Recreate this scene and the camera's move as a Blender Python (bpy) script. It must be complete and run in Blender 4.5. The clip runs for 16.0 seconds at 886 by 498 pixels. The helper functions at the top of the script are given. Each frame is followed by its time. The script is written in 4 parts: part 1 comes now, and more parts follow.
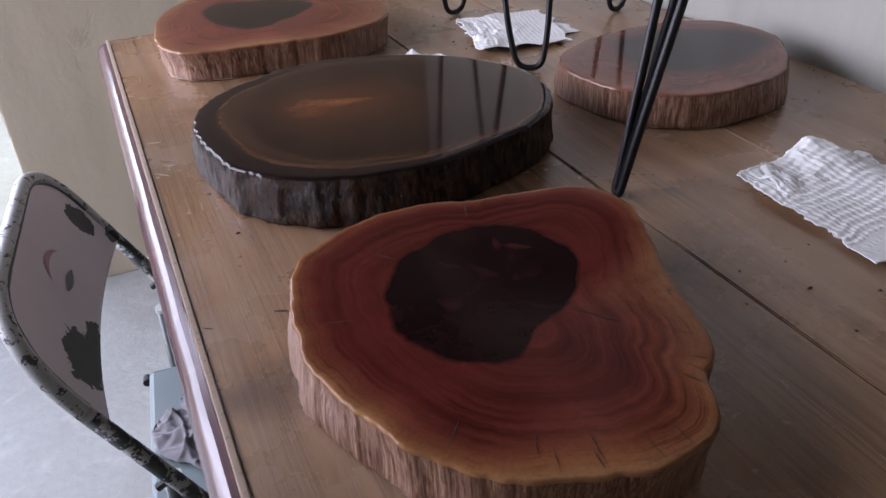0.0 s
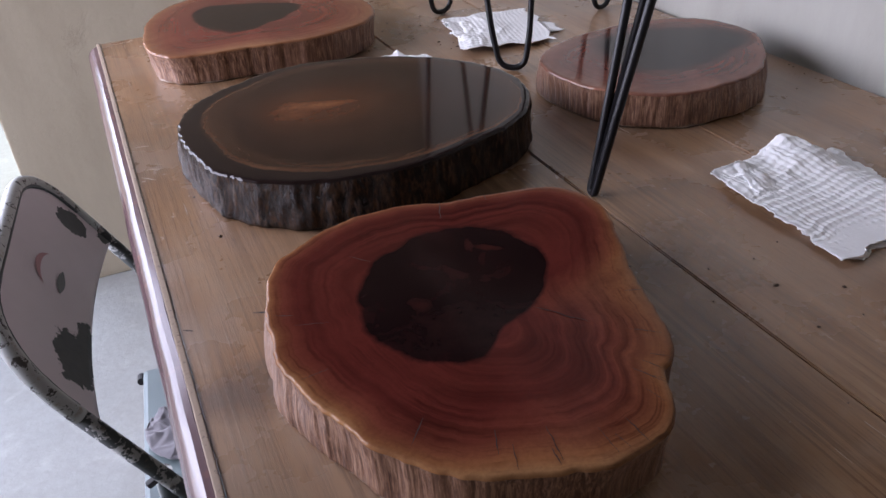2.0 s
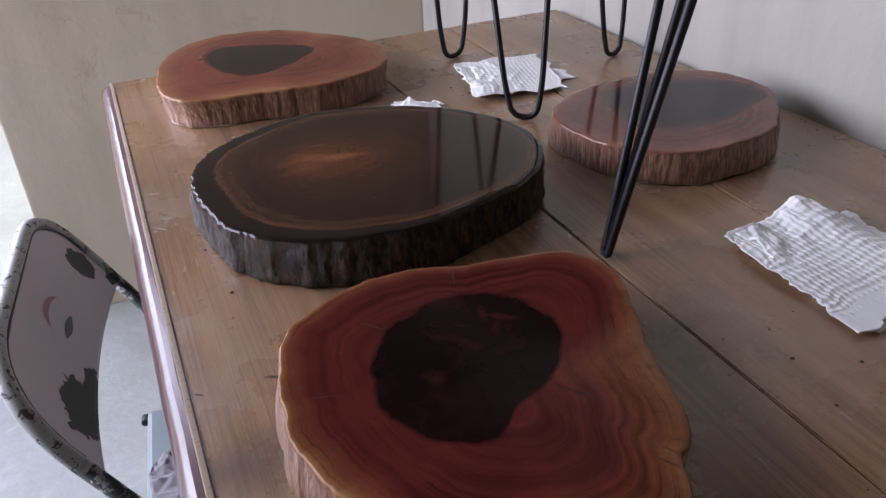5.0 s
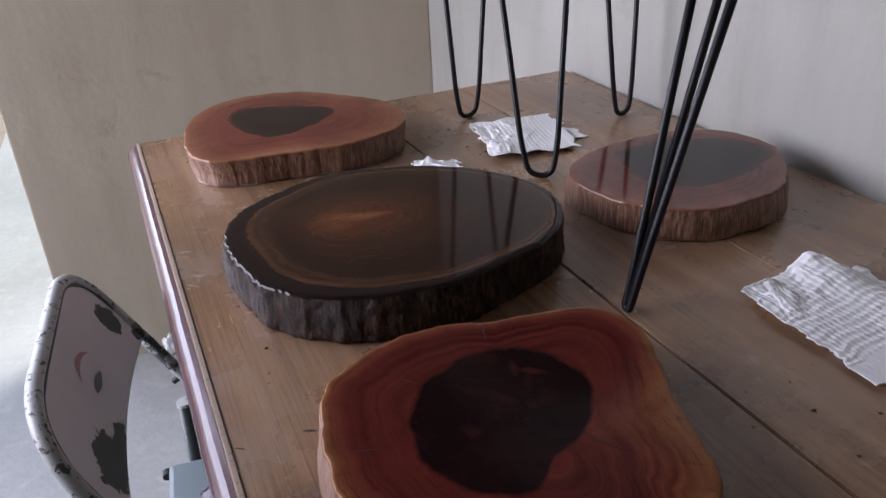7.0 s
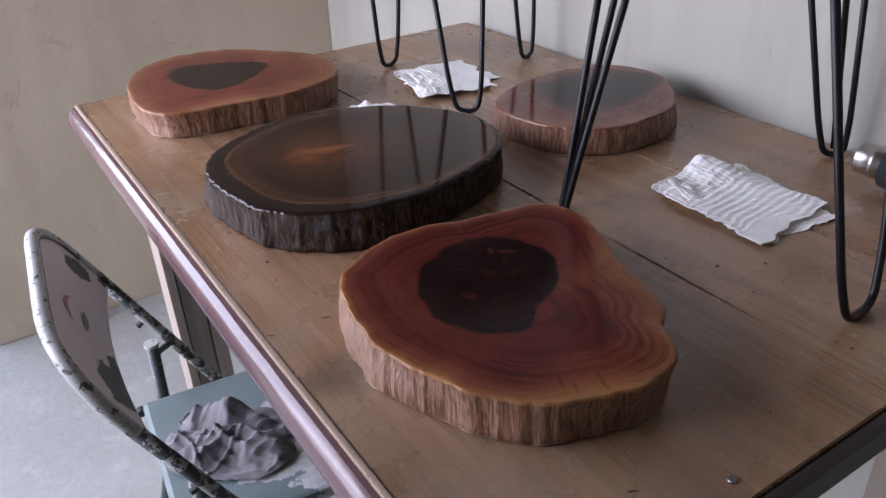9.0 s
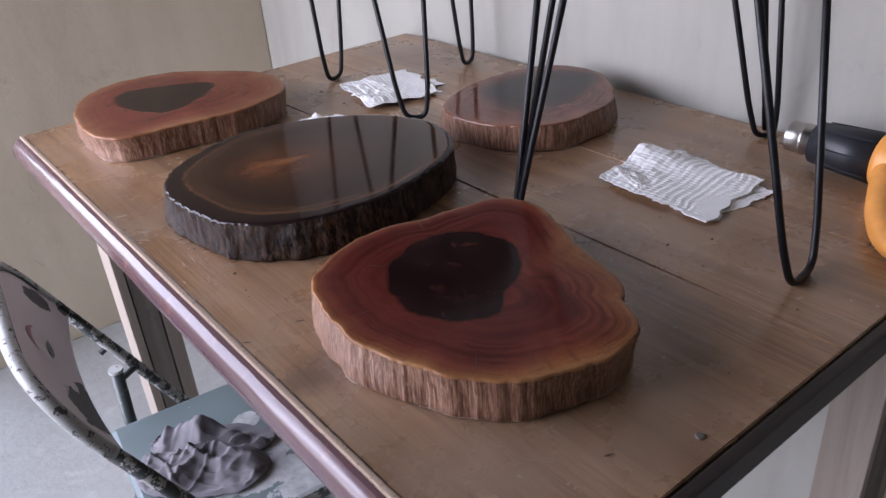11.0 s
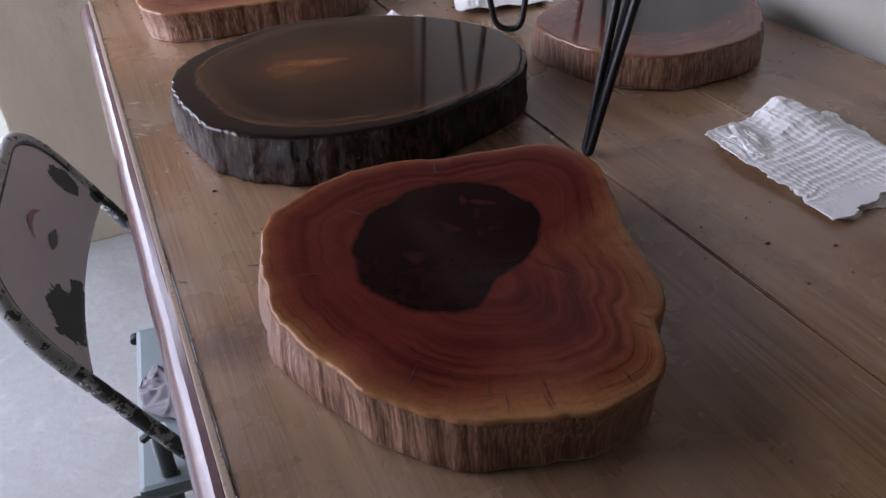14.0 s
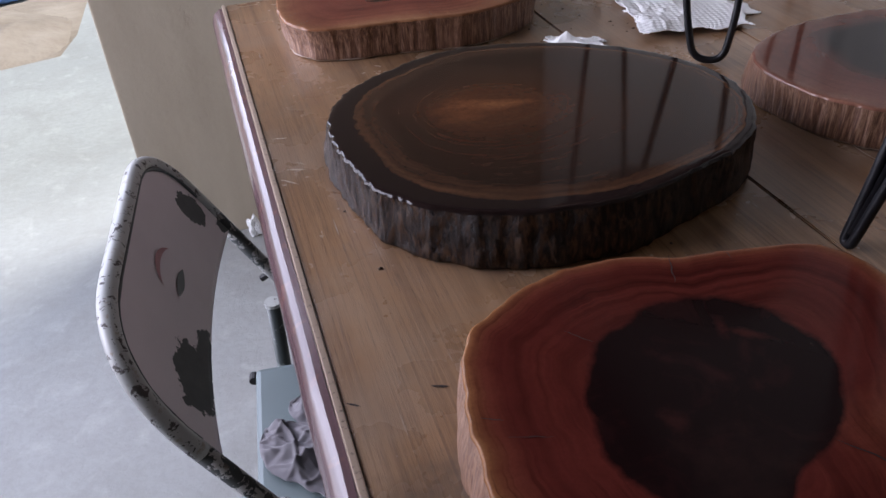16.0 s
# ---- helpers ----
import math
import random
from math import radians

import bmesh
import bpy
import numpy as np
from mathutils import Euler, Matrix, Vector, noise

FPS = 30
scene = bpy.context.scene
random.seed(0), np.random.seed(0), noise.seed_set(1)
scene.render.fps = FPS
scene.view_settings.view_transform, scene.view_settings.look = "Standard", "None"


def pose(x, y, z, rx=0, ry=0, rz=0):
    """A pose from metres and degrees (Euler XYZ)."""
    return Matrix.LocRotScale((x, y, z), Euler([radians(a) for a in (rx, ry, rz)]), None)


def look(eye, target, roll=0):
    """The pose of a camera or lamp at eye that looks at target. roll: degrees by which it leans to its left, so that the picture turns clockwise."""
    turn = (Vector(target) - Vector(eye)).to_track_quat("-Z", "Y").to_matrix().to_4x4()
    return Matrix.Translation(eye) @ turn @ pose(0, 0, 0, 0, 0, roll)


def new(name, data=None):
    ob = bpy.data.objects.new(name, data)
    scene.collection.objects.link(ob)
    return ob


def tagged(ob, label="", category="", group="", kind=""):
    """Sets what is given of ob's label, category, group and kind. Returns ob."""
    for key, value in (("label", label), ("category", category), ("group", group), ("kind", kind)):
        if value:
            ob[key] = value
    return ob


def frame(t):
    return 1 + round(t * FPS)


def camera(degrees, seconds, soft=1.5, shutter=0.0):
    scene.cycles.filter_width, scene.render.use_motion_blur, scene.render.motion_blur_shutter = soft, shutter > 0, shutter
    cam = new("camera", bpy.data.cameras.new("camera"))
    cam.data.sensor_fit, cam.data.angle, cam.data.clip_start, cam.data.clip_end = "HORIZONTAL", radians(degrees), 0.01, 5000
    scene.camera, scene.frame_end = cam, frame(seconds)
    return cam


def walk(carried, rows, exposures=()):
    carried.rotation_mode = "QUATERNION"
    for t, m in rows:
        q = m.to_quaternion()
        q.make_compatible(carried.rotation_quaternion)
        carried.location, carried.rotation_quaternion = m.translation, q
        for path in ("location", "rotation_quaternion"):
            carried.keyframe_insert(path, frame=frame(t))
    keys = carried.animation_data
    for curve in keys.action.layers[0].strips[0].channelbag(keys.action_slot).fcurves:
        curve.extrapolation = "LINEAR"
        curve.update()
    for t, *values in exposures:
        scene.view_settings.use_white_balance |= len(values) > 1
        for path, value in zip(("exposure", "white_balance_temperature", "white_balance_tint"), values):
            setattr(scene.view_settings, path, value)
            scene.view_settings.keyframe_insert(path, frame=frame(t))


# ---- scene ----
cam = camera(58.2, 16.0)
EXPOSURE = [(0.0, 0.88), (0.5, 0.98), (1.5, 0.96), (3.0, 0.97), (6.0, 0.79), (6.5, 0.68), (7.0, 0.67), (8.0, 0.78), (8.5, 0.88), (10.0, 0.98), (12.5, 0.88), (13.5, 0.58), (14.0, 0.72), (14.5, 0.78), (15.0, 0.76), (15.5, 0.72), (16.0, 0.55)]
PATH = [
    (0, (-0.012, -0.424, 1.107), (0.639, 1.137, 0.04), -3.0),
    (0.5, (-0.002, -0.428, 1.105), (0.647, 1.132, 0.036), -2.8),
    (1, (0.004, -0.435, 1.106), (0.653, 1.122, 0.031), -2.9),
    (1.5, (0.003, -0.438, 1.109), (0.646, 1.119, 0.032), -3.4),
    (2, (0.005, -0.441, 1.118), (0.643, 1.117, 0.038), -3.8),
    (2.5, (0.013, -0.438, 1.124), (0.652, 1.124, 0.052), -3.4),
    (3, (0.014, -0.436, 1.133), (0.658, 1.141, 0.084), -3.2),
    (3.5, (0.013, -0.434, 1.138), (0.656, 1.142, 0.089), -3.2),
    (6, (-0.012, -0.414, 1.164), (0.647, 1.195, 0.175), -2.7),
    (6.5, (-0.026, -0.423, 1.179), (0.646, 1.215, 0.25), -2.9),
    (7, (-0.022, -0.429, 1.164), (0.651, 1.212, 0.239), -3.1),
    (7.5, (-0.024, -0.43, 1.147), (0.634, 1.182, 0.163), -3.1),
    (8, (-0.046, -0.459, 1.156), (0.608, 1.147, 0.159), -3.2),
    (8.5, (-0.106, -0.486, 1.162), (0.699, 1.041, 0.152), -2.5),
    (9, (-0.167, -0.512, 1.182), (0.753, 0.95, 0.175), -2.6),
    (9.5, (-0.181, -0.53, 1.186), (0.814, 0.891, 0.191), -4.2),
    (10, (-0.191, -0.534, 1.185), (0.835, 0.87, 0.197), -5.1),
    (12.5, (-0.201, -0.516, 1.179), (0.84, 0.886, 0.203), -3.3),
    (13, (-0.169, -0.51, 1.171), (0.796, 0.949, 0.2), -3.3),
    (13.5, (-0.07, -0.475, 1.137), (0.706, 1.048, 0.098), -3.5),
    (14, (0.0, -0.448, 1.108), (0.637, 1.069, -0.03), -2.9),
    (14.5, (0.031, -0.413, 1.069), (0.559, 1.098, -0.129), -4.0),
    (15, (0.028, -0.399, 1.054), (0.475, 1.108, -0.183), -4.8),
    (15.5, (0.02, -0.357, 1.102), (0.443, 1.169, -0.118), -4.9),
    (16, (-0.025, -0.274, 1.108), (0.408, 1.291, -0.06), -3.8),
]
walk(cam, [(t, look(eye, target, roll)) for t, eye, target, roll in PATH], EXPOSURE)

# ---- light ----
world = bpy.data.worlds.new("sky")
scene.world = world
world.use_nodes = True
wn, wl = world.node_tree.nodes, world.node_tree.links
sky = wn.new("ShaderNodeTexSky")
sky.sky_type, sky.sun_disc = "NISHITA", False
sky.sun_elevation, sky.sun_rotation = radians(68), radians(68)
wl.new(sky.outputs[0], wn["Background"].inputs[0])
wn["Background"].inputs[1].default_value = 0.13

sun = new("sun", bpy.data.lights.new("sun", "SUN"))
sun.data.energy, sun.data.angle, sun.data.color = 4.0, radians(22), (1.0, 0.97, 0.95)
sun.matrix_world = look((3.0, 1.2, 8.0), (0, 0, 0))


def opening_light(name, where, target, w, h, power, colour, spread):
    """Daylight that comes in by an opening of the room."""
    lamp = new(name, bpy.data.lights.new(name, "AREA"))
    lamp.data.shape, lamp.data.size, lamp.data.size_y = "RECTANGLE", w, h
    lamp.data.energy, lamp.data.color, lamp.data.spread = power, colour, radians(spread)
    lamp.matrix_world = look(where, target)
    return lamp


opening_light("daylight_gate", (-1.36, 0.82, 1.12), (0.0, 0.68, 0.62), 1.25, 1.4, 15.2, (0.81, 0.79, 0.98), 104)
opening_light("daylight_door", (-1.05, 1.70, 1.5), (-0.8, 0.0, 0.55), 1.5, 1.2, 16, (0.77, 0.78, 1.0), 140)

# ---- materials ----
COL = {}


def node_mat(name, rough=0.5, metal=0.0, coat=0.0):
    m = bpy.data.materials.new(name)
    m.use_nodes = True
    n, l = m.node_tree.nodes, m.node_tree.links
    b = n["Principled BSDF"]
    b.inputs["Roughness"].default_value = rough
    b.inputs["Metallic"].default_value = metal
    b.inputs["Coat Weight"].default_value = coat
    b.inputs["Coat Roughness"].default_value = 0.06
    return m, n, l, b


def coords(n, l, scale=(1, 1, 1), vary=False):
    """Object coordinates in metres, scaled; vary shifts them from piece to piece."""
    tc = n.new("ShaderNodeTexCoord")
    mp = n.new("ShaderNodeMapping")
    mp.inputs["Scale"].default_value = scale
    l.new(tc.outputs["Object"], mp.inputs["Vector"])
    if vary:
        info = n.new("ShaderNodeObjectInfo")
        mul = n.new("ShaderNodeMath")
        mul.operation = "MULTIPLY"
        mul.inputs[1].default_value = 37.0
        l.new(info.outputs["Random"], mul.inputs[0])
        l.new(mul.outputs[0], mp.inputs["Location"])
    return mp.outputs[0]


def noise_tex(n, l, vec, scale, detail=4.0, rough=0.55, dist=0.0):
    t = n.new("ShaderNodeTexNoise")
    t.inputs["Scale"].default_value, t.inputs["Detail"].default_value = scale, detail
    t.inputs["Roughness"].default_value, t.inputs["Distortion"].default_value = rough, dist
    l.new(vec, t.inputs["Vector"])
    return t.outputs["Fac"]


def ramp(n, l, fac, stops):
    r = n.new("ShaderNodeValToRGB")
    while len(r.color_ramp.elements) < len(stops):
        r.color_ramp.elements.new(0.5)
    for e, (p, c) in zip(r.color_ramp.elements, stops):
        e.position = p
        e.color = (*c, 1) if not isinstance(c, (int, float)) else (c, c, c, 1)
    l.new(fac, r.inputs[0])
    return r.outputs[0]


def mix(n, l, fac, a, b, how="MIX"):
    x = n.new("ShaderNodeMix")
    x.data_type, x.blend_type = "RGBA", how
    for k, v in (("Factor", fac), ("A", a), ("B", b)):
        s = next(i for i in x.inputs if i.name == k and (i.type == "RGBA" if k != "Factor" else i.type == "VALUE"))
        if isinstance(v, (int, float)):
            s.default_value = v
        elif isinstance(v, tuple):
            s.default_value = (*v, 1)
        else:
            l.new(v, s)
    return next(o for o in x.outputs if o.type == "RGBA")


def calc(n, l, op, a, b=0.0, c=0.0):
    x = n.new("ShaderNodeMath")
    x.operation = op
    for i, v in enumerate((a, b, c)):
        if isinstance(v, (int, float)):
            x.inputs[i].default_value = v
        else:
            l.new(v, x.inputs[i])
    return x.outputs[0]


def bump(n, l, b, height, strength=0.3, distance=0.002):
    x = n.new("ShaderNodeBump")
    x.inputs["Strength"].default_value, x.inputs["Distance"].default_value = strength, distance
    l.new(height, x.inputs["Height"])
    l.new(x.outputs[0], b.inputs["Normal"])


def attr(n, name):
    x = n.new("ShaderNodeAttribute")
    x.attribute_name = name
    return x.outputs["Fac"]


def blot(n, l, v, centre, radii, angle=0.0):
    """Distance from a centre in units of an ellipse's radii, in the plane of the top."""
    mp = n.new("ShaderNodeMapping")
    mp.vector_type = "TEXTURE"
    mp.inputs["Location"].default_value = (*centre, 0)
    mp.inputs["Rotation"].default_value = (0, 0, radians(angle))
    mp.inputs["Scale"].default_value = (*radii, 50.0)
    l.new(v, mp.inputs["Vector"])
    ln = n.new("ShaderNodeVectorMath")
    ln.operation = "LENGTH"
    l.new(mp.outputs[0], ln.inputs[0])
    return ln.outputs["Value"]


def plaster(name, lo, hi, grime):
    m, n, l, b = node_mat(name, 0.75)
    v = coords(n, l)
    base = ramp(n, l, noise_tex(n, l, v, 1.6, 6, 0.6), [(0.3, lo), (0.7, hi)])
    fleck = ramp(n, l, noise_tex(n, l, v, 9.0, 8, 0.7, 0.6), [(0.60, 0.0), (0.74, 1.0)])
    streak = ramp(n, l, noise_tex(n, l, coords(n, l, (6, 6, 1.1)), 1.4, 6, 0.62), [(0.45, 0.0), (0.8, 0.75)])
    c = mix(n, l, calc(n, l, "MULTIPLY", fleck, 0.4), base, grime)
    l.new(mix(n, l, calc(n, l, "MULTIPLY", streak, 0.6), c, grime), b.inputs["Base Color"])
    pits = calc(n, l, "ADD", noise_tex(n, l, v, 42.0, 6, 0.65), noise_tex(n, l, v, 12.0, 4, 0.6))
    bump(n, l, b, calc(n, l, "ADD", pits, calc(n, l, "MULTIPLY", fleck, -0.7)), 0.28, 0.003)
    return m


M_WALL_R = plaster("grey_plaster", (0.335, 0.325, 0.285), (0.405, 0.395, 0.35), (0.20, 0.19, 0.16))
M_WALL_F = plaster("ochre_plaster", (0.425, 0.360, 0.265), (0.515, 0.445, 0.335), (0.29, 0.23, 0.158))
# Kept dark for the unseen walls, so that they bounce little light.
M_WALL_S = plaster("light_absorbing_plaster", (0.14, 0.125, 0.105), (0.20, 0.18, 0.15), (0.08, 0.07, 0.055))
M_CEIL = plaster("ceiling_boards", (0.07, 0.055, 0.043), (0.11, 0.09, 0.073), (0.04, 0.032, 0.025))


def concrete():
    m, n, l, b = node_mat("worn_concrete", 0.7)
    v = coords(n, l)
    big = noise_tex(n, l, v, 1.1, 6, 0.6)
    base = ramp(n, l, big, [(0.3, (0.252, 0.260, 0.248)), (0.55, (0.315, 0.324, 0.308)), (0.75, (0.368, 0.376, 0.360))])
    fine = ramp(n, l, noise_tex(n, l, v, 55.0, 6, 0.7), [(0.42, 0.0), (0.62, 1.0)])
    spots = ramp(n, l, noise_tex(n, l, v, 14.0, 5, 0.6, 0.4), [(0.56, 0.0), (0.72, 1.0)])
    damp = ramp(n, l, noise_tex(n, l, v, 5.5, 7, 0.68, 0.5), [(0.46, 0.0), (0.66, 0.55)])
    base = mix(n, l, damp, base, (0.235, 0.235, 0.215))
    c = mix(n, l, calc(n, l, "MULTIPLY", fine, 0.30), base, (0.22, 0.225, 0.205))
    l.new(mix(n, l, calc(n, l, "MULTIPLY", spots, 0.32), c, (0.46, 0.465, 0.44)), b.inputs["Base Color"])
    grit = noise_tex(n, l, v, 130.0, 5, 0.6, 0.6)
    pits = ramp(n, l, noise_tex(n, l, v, 75.0, 3, 0.5), [(0.30, 0.0), (0.40, 1.0)])
    bump(n, l, b, calc(n, l, "ADD", calc(n, l, "ADD", fine, grit), pits), 0.24, 0.0018)
    return m


M_FLOOR = concrete()


def earth():
    m, n, l, b = node_mat("bare_earth", 0.95)
    v = coords(n, l)
    l.new(ramp(n, l, noise_tex(n, l, v, 2.2, 8, 0.65), [(0.3, (0.17, 0.135, 0.10)), (0.7, (0.33, 0.28, 0.225))]), b.inputs["Base Color"])
    bump(n, l, b, noise_tex(n, l, v, 18.0, 6), 0.6, 0.02)
    return m


M_EARTH = earth()


def table_wood():
    m, n, l, b = node_mat("varnished_table_wood", 0.32)
    b.inputs["Specular IOR Level"].default_value = 0.9
    flat = coords(n, l)
    broad = noise_tex(n, l, coords(n, l, (9, 0.75, 9), vary=True), 2.2, 5, 0.6, 1.2)
    base = ramp(n, l, broad, [(0.28, (0.205, 0.106, 0.050)), (0.5, (0.300, 0.170, 0.086)), (0.75, (0.400, 0.245, 0.136))])
    grain = ramp(n, l, noise_tex(n, l, coords(n, l, (175, 2.6, 175), vary=True), 1.0, 6, 0.72, 0.8), [(0.46, 0.0), (0.60, 1.0)])
    sparse = ramp(n, l, noise_tex(n, l, coords(n, l, (14, 2.5, 14), vary=True), 1.0, 4), [(0.36, 0.25), (0.62, 1.0)])
    c = mix(n, l, calc(n, l, "MULTIPLY", calc(n, l, "MULTIPLY", grain, sparse), 0.62), base, (0.105, 0.054, 0.027))
    pores = ramp(n, l, noise_tex(n, l, coords(n, l, (900, 40, 900), vary=True), 1.0, 3, 0.6), [(0.56, 0.0), (0.70, 0.55)])
    c = mix(n, l, pores, c, (0.08, 0.045, 0.025))
    stain = ramp(n, l, noise_tex(n, l, coords(n, l, (3, 1.6, 3)), 2.2, 6, 0.6), [(0.48, 0.0), (0.72, 0.8)])
    c = mix(n, l, calc(n, l, "MULTIPLY", stain, 0.68), c, (0.110, 0.078, 0.056))
    grey = ramp(n, l, noise_tex(n, l, flat, 4.5, 6, 0.65, 0.5), [(0.46, 0.0), (0.72, 0.6)])
    c = mix(n, l, grey, c, (0.33, 0.25, 0.18))
    ragged = calc(n, l, "MULTIPLY_ADD", noise_tex(n, l, flat, 26.0, 5, 0.65), 2.4, -1.2)
    for place, radii, deep in (((0.030, -0.029), (0.050, 0.035), 0.6), ((0.355, -0.035), (0.030, 0.016), 0.45), ((0.66, 0.62), (0.10, 0.10), 0.25), ((0.68, -0.12), (0.05, 0.03), 0.4)):
        spill = ramp(n, l, calc(n, l, "ADD", blot(n, l, flat, place, radii), ragged), [(0.3, deep), (1.0, 0.0)])
        c = mix(n, l, spill, c, (0.085, 0.060, 0.046))
    turned = n.new("ShaderNodeMapping")
    turned.inputs["Rotation"].default_value = (0, 0, 0.6)
    turned.inputs["Scale"].default_value = (260, 14, 1)
    l.new(flat, turned.inputs["Vector"])
    scratch = ramp(n, l, noise_tex(n, l, turned.outputs[0], 1.0, 2, 0.5), [(0.735, 0.0), (0.765, 0.55)])
    scuff = ramp(n, l, noise_tex(n, l, flat, 85.0, 3, 0.6), [(0.70, 0.0), (0.77, 0.4)])
    marks = calc(n, l, "MAXIMUM", scratch, scuff)
    l.new(mix(n, l, marks, c, (0.46, 0.39, 0.31)), b.inputs["Base Color"])
    gloss = ramp(n, l, noise_tex(n, l, flat, 5.0, 6, 0.65), [(0.3, 0.19), (0.7, 0.36)])
    l.new(mix(n, l, marks, gloss, (0.7, 0.7, 0.7)), b.inputs["Roughness"])
    bump(n, l, b, calc(n, l, "ADD", grain, calc(n, l, "MULTIPLY", noise_tex(n, l, flat, 3.0, 3), 3.0)), 0.12, 0.0007)
    return m


M_TABLE = table_wood()


def plain_wood(name, dark, light, rough=0.5, along="z", wear=None, wear_scale=22.0):
    m, n, l, b = node_mat(name, rough)
    sc = {"x": (2, 40, 40), "y": (40, 2, 40), "z": (40, 40, 2)}[along]
    g = noise_tex(n, l, coords(n, l, sc, vary=True), 1.0, 6, 0.65, 0.6)
    c = ramp(n, l, g, [(0.3, dark), (0.7, light)])
    if wear:
        w = ramp(n, l, noise_tex(n, l, coords(n, l), wear_scale, 6, 0.7), [(0.56, 0.0), (0.66, 0.8)])
        c = mix(n, l, w, c, wear)
    l.new(c, b.inputs["Base Color"])
    bump(n, l, b, g, 0.25, 0.001)
    return m


M_MOULD = plain_wood("red_brown_moulding", (0.085, 0.050, 0.055), (0.135, 0.082, 0.088), 0.17, "y", (0.17, 0.085, 0.075), 34.0)
M_PLY = plain_wood("raw_ply_edge", (0.25, 0.18, 0.125), (0.42, 0.32, 0.235), 0.75, "y", (0.085, 0.056, 0.040), 240.0)
M_EDGE = plain_wood("dark_stained_edge", (0.012, 0.009, 0.008), (0.035, 0.026, 0.022), 0.45, "x", (0.06, 0.045, 0.035))
M_LEG = plain_wood("grey_weathered_wood", (0.10, 0.085, 0.072), (0.22, 0.185, 0.155), 0.6, "z", (0.07, 0.058, 0.05))
M_LEG_P = plain_wood("pale_planed_wood", (0.23, 0.185, 0.15), (0.35, 0.295, 0.25), 0.6, "z")


def slab_face(name, inner, outer, sap, core, core_edge, spots, eyes=(), spec=0.115, gloss=(0.10, 0.17), figure=1.0):
    """Polished end grain: growth rings that follow the outline, paler towards the rim, dark heartwood."""
    m, n, l, b = node_mat(name, 0.12)
    v = coords(n, l)
    b.inputs["Specular IOR Level"].default_value = spec
    sapw, cor, rimd = attr(n, "sap"), attr(n, "core"), attr(n, "rimd")
    wob = noise_tex(n, l, v, 7.0, 3, 0.5)
    fine_wob = noise_tex(n, l, v, 30.0, 4, 0.6)
    dev = calc(n, l, "ADD", calc(n, l, "MULTIPLY_ADD", wob, 0.014, -0.007), calc(n, l, "MULTIPLY_ADD", fine_wob, 0.0024, -0.0012))
    d = calc(n, l, "ADD", rimd, dev)
    comb = n.new("ShaderNodeCombineXYZ")
    l.new(d, comb.inputs[0])
    l.new(calc(n, l, "MULTIPLY", noise_tex(n, l, v, 5.0, 2), 0.02), comb.inputs[1])
    q = calc(n, l, "ADD", calc(n, l, "SUBTRACT", 1.0, sapw), calc(n, l, "MULTIPLY_ADD", wob, 1.2, -0.6))
    q = calc(n, l, "ADD", q, calc(n, l, "MULTIPLY_ADD", fine_wob, 0.9, -0.45))
    amber = tuple(0.55 * x + 0.45 * y for x, y in zip(outer, sap[0]))
    base = ramp(n, l, calc(n, l, "MULTIPLY", q, 1 / 6), [(0.0, sap[1]), (0.10, sap[0]), (0.21, amber), (0.40, outer), (0.72, inner)])
    blotch = ramp(n, l, noise_tex(n, l, v, 14.0, 5, 0.6, 0.8), [(0.38, 0.0), (0.68, 0.5)])
    base = mix(n, l, blotch, base, tuple(0.6 * c for c in inner))
    inward = ramp(n, l, calc(n, l, "MULTIPLY", q, 1 / 6), [(0.10, 0.12), (0.42, 1.0)])
    band = ramp(n, l, noise_tex(n, l, comb.outputs[0], 55.0, 5, 0.65), [(0.40, 0.0), (0.62, 1.0)])
    gaps = ramp(n, l, noise_tex(n, l, v, 9.0, 4, 0.6), [(0.34, 0.15), (0.62, 1.0)])
    base = mix(n, l, calc(n, l, "MULTIPLY", calc(n, l, "MULTIPLY", calc(n, l, "MULTIPLY", band, inward), gaps), 0.82 * figure), base, tuple(0.30 * c for c in inner))
    pale = ramp(n, l, noise_tex(n, l, comb.outputs[0], 80.0, 4, 0.6, 0.3), [(0.52, 0.0), (0.74, 0.30)])
    base = mix(n, l, calc(n, l, "MULTIPLY", pale, gaps), base, tuple(1.35 * c for c in outer))
    line = ramp(n, l, noise_tex(n, l, comb.outputs[0], 420.0, 4, 0.6), [(0.50, 0.0), (0.64, 1.0)])
    broken = ramp(n, l, noise_tex(n, l, v, 22.0, 5), [(0.44, 0.0), (0.64, 1.0)])
    base = mix(n, l, calc(n, l, "MULTIPLY", calc(n, l, "MULTIPLY", line, broken), 0.58 * figure), base, tuple(0.35 * c for c in inner))
    for at, wide, deep in ((0.030, 0.0045, 0.75), (0.041, 0.003, 0.6), (0.055, 0.004, 0.45)):
        off_ = calc(n, l, "ABSOLUTE", calc(n, l, "SUBTRACT", calc(n, l, "ADD", d, calc(n, l, "MULTIPLY_ADD", fine_wob, 0.008, -0.004)), at))
        dark_line = ramp(n, l, calc(n, l, "MULTIPLY", off_, 0.5 / wide), [(0.0, deep * figure), (0.5, 0.0)])
        base = mix(n, l, calc(n, l, "MULTIPLY", calc(n, l, "MULTIPLY", dark_line, gaps), inward), base, tuple(0.25 * c for c in inner))
    speck = ramp(n, l, noise_tex(n, l, v, 420.0, 4, 0.7), [(0.38, 0.0), (0.68, 1.0)])
    c = mix(n, l, calc(n, l, "MULTIPLY", speck, 0.22), base, tuple(0.5 * c for c in inner))
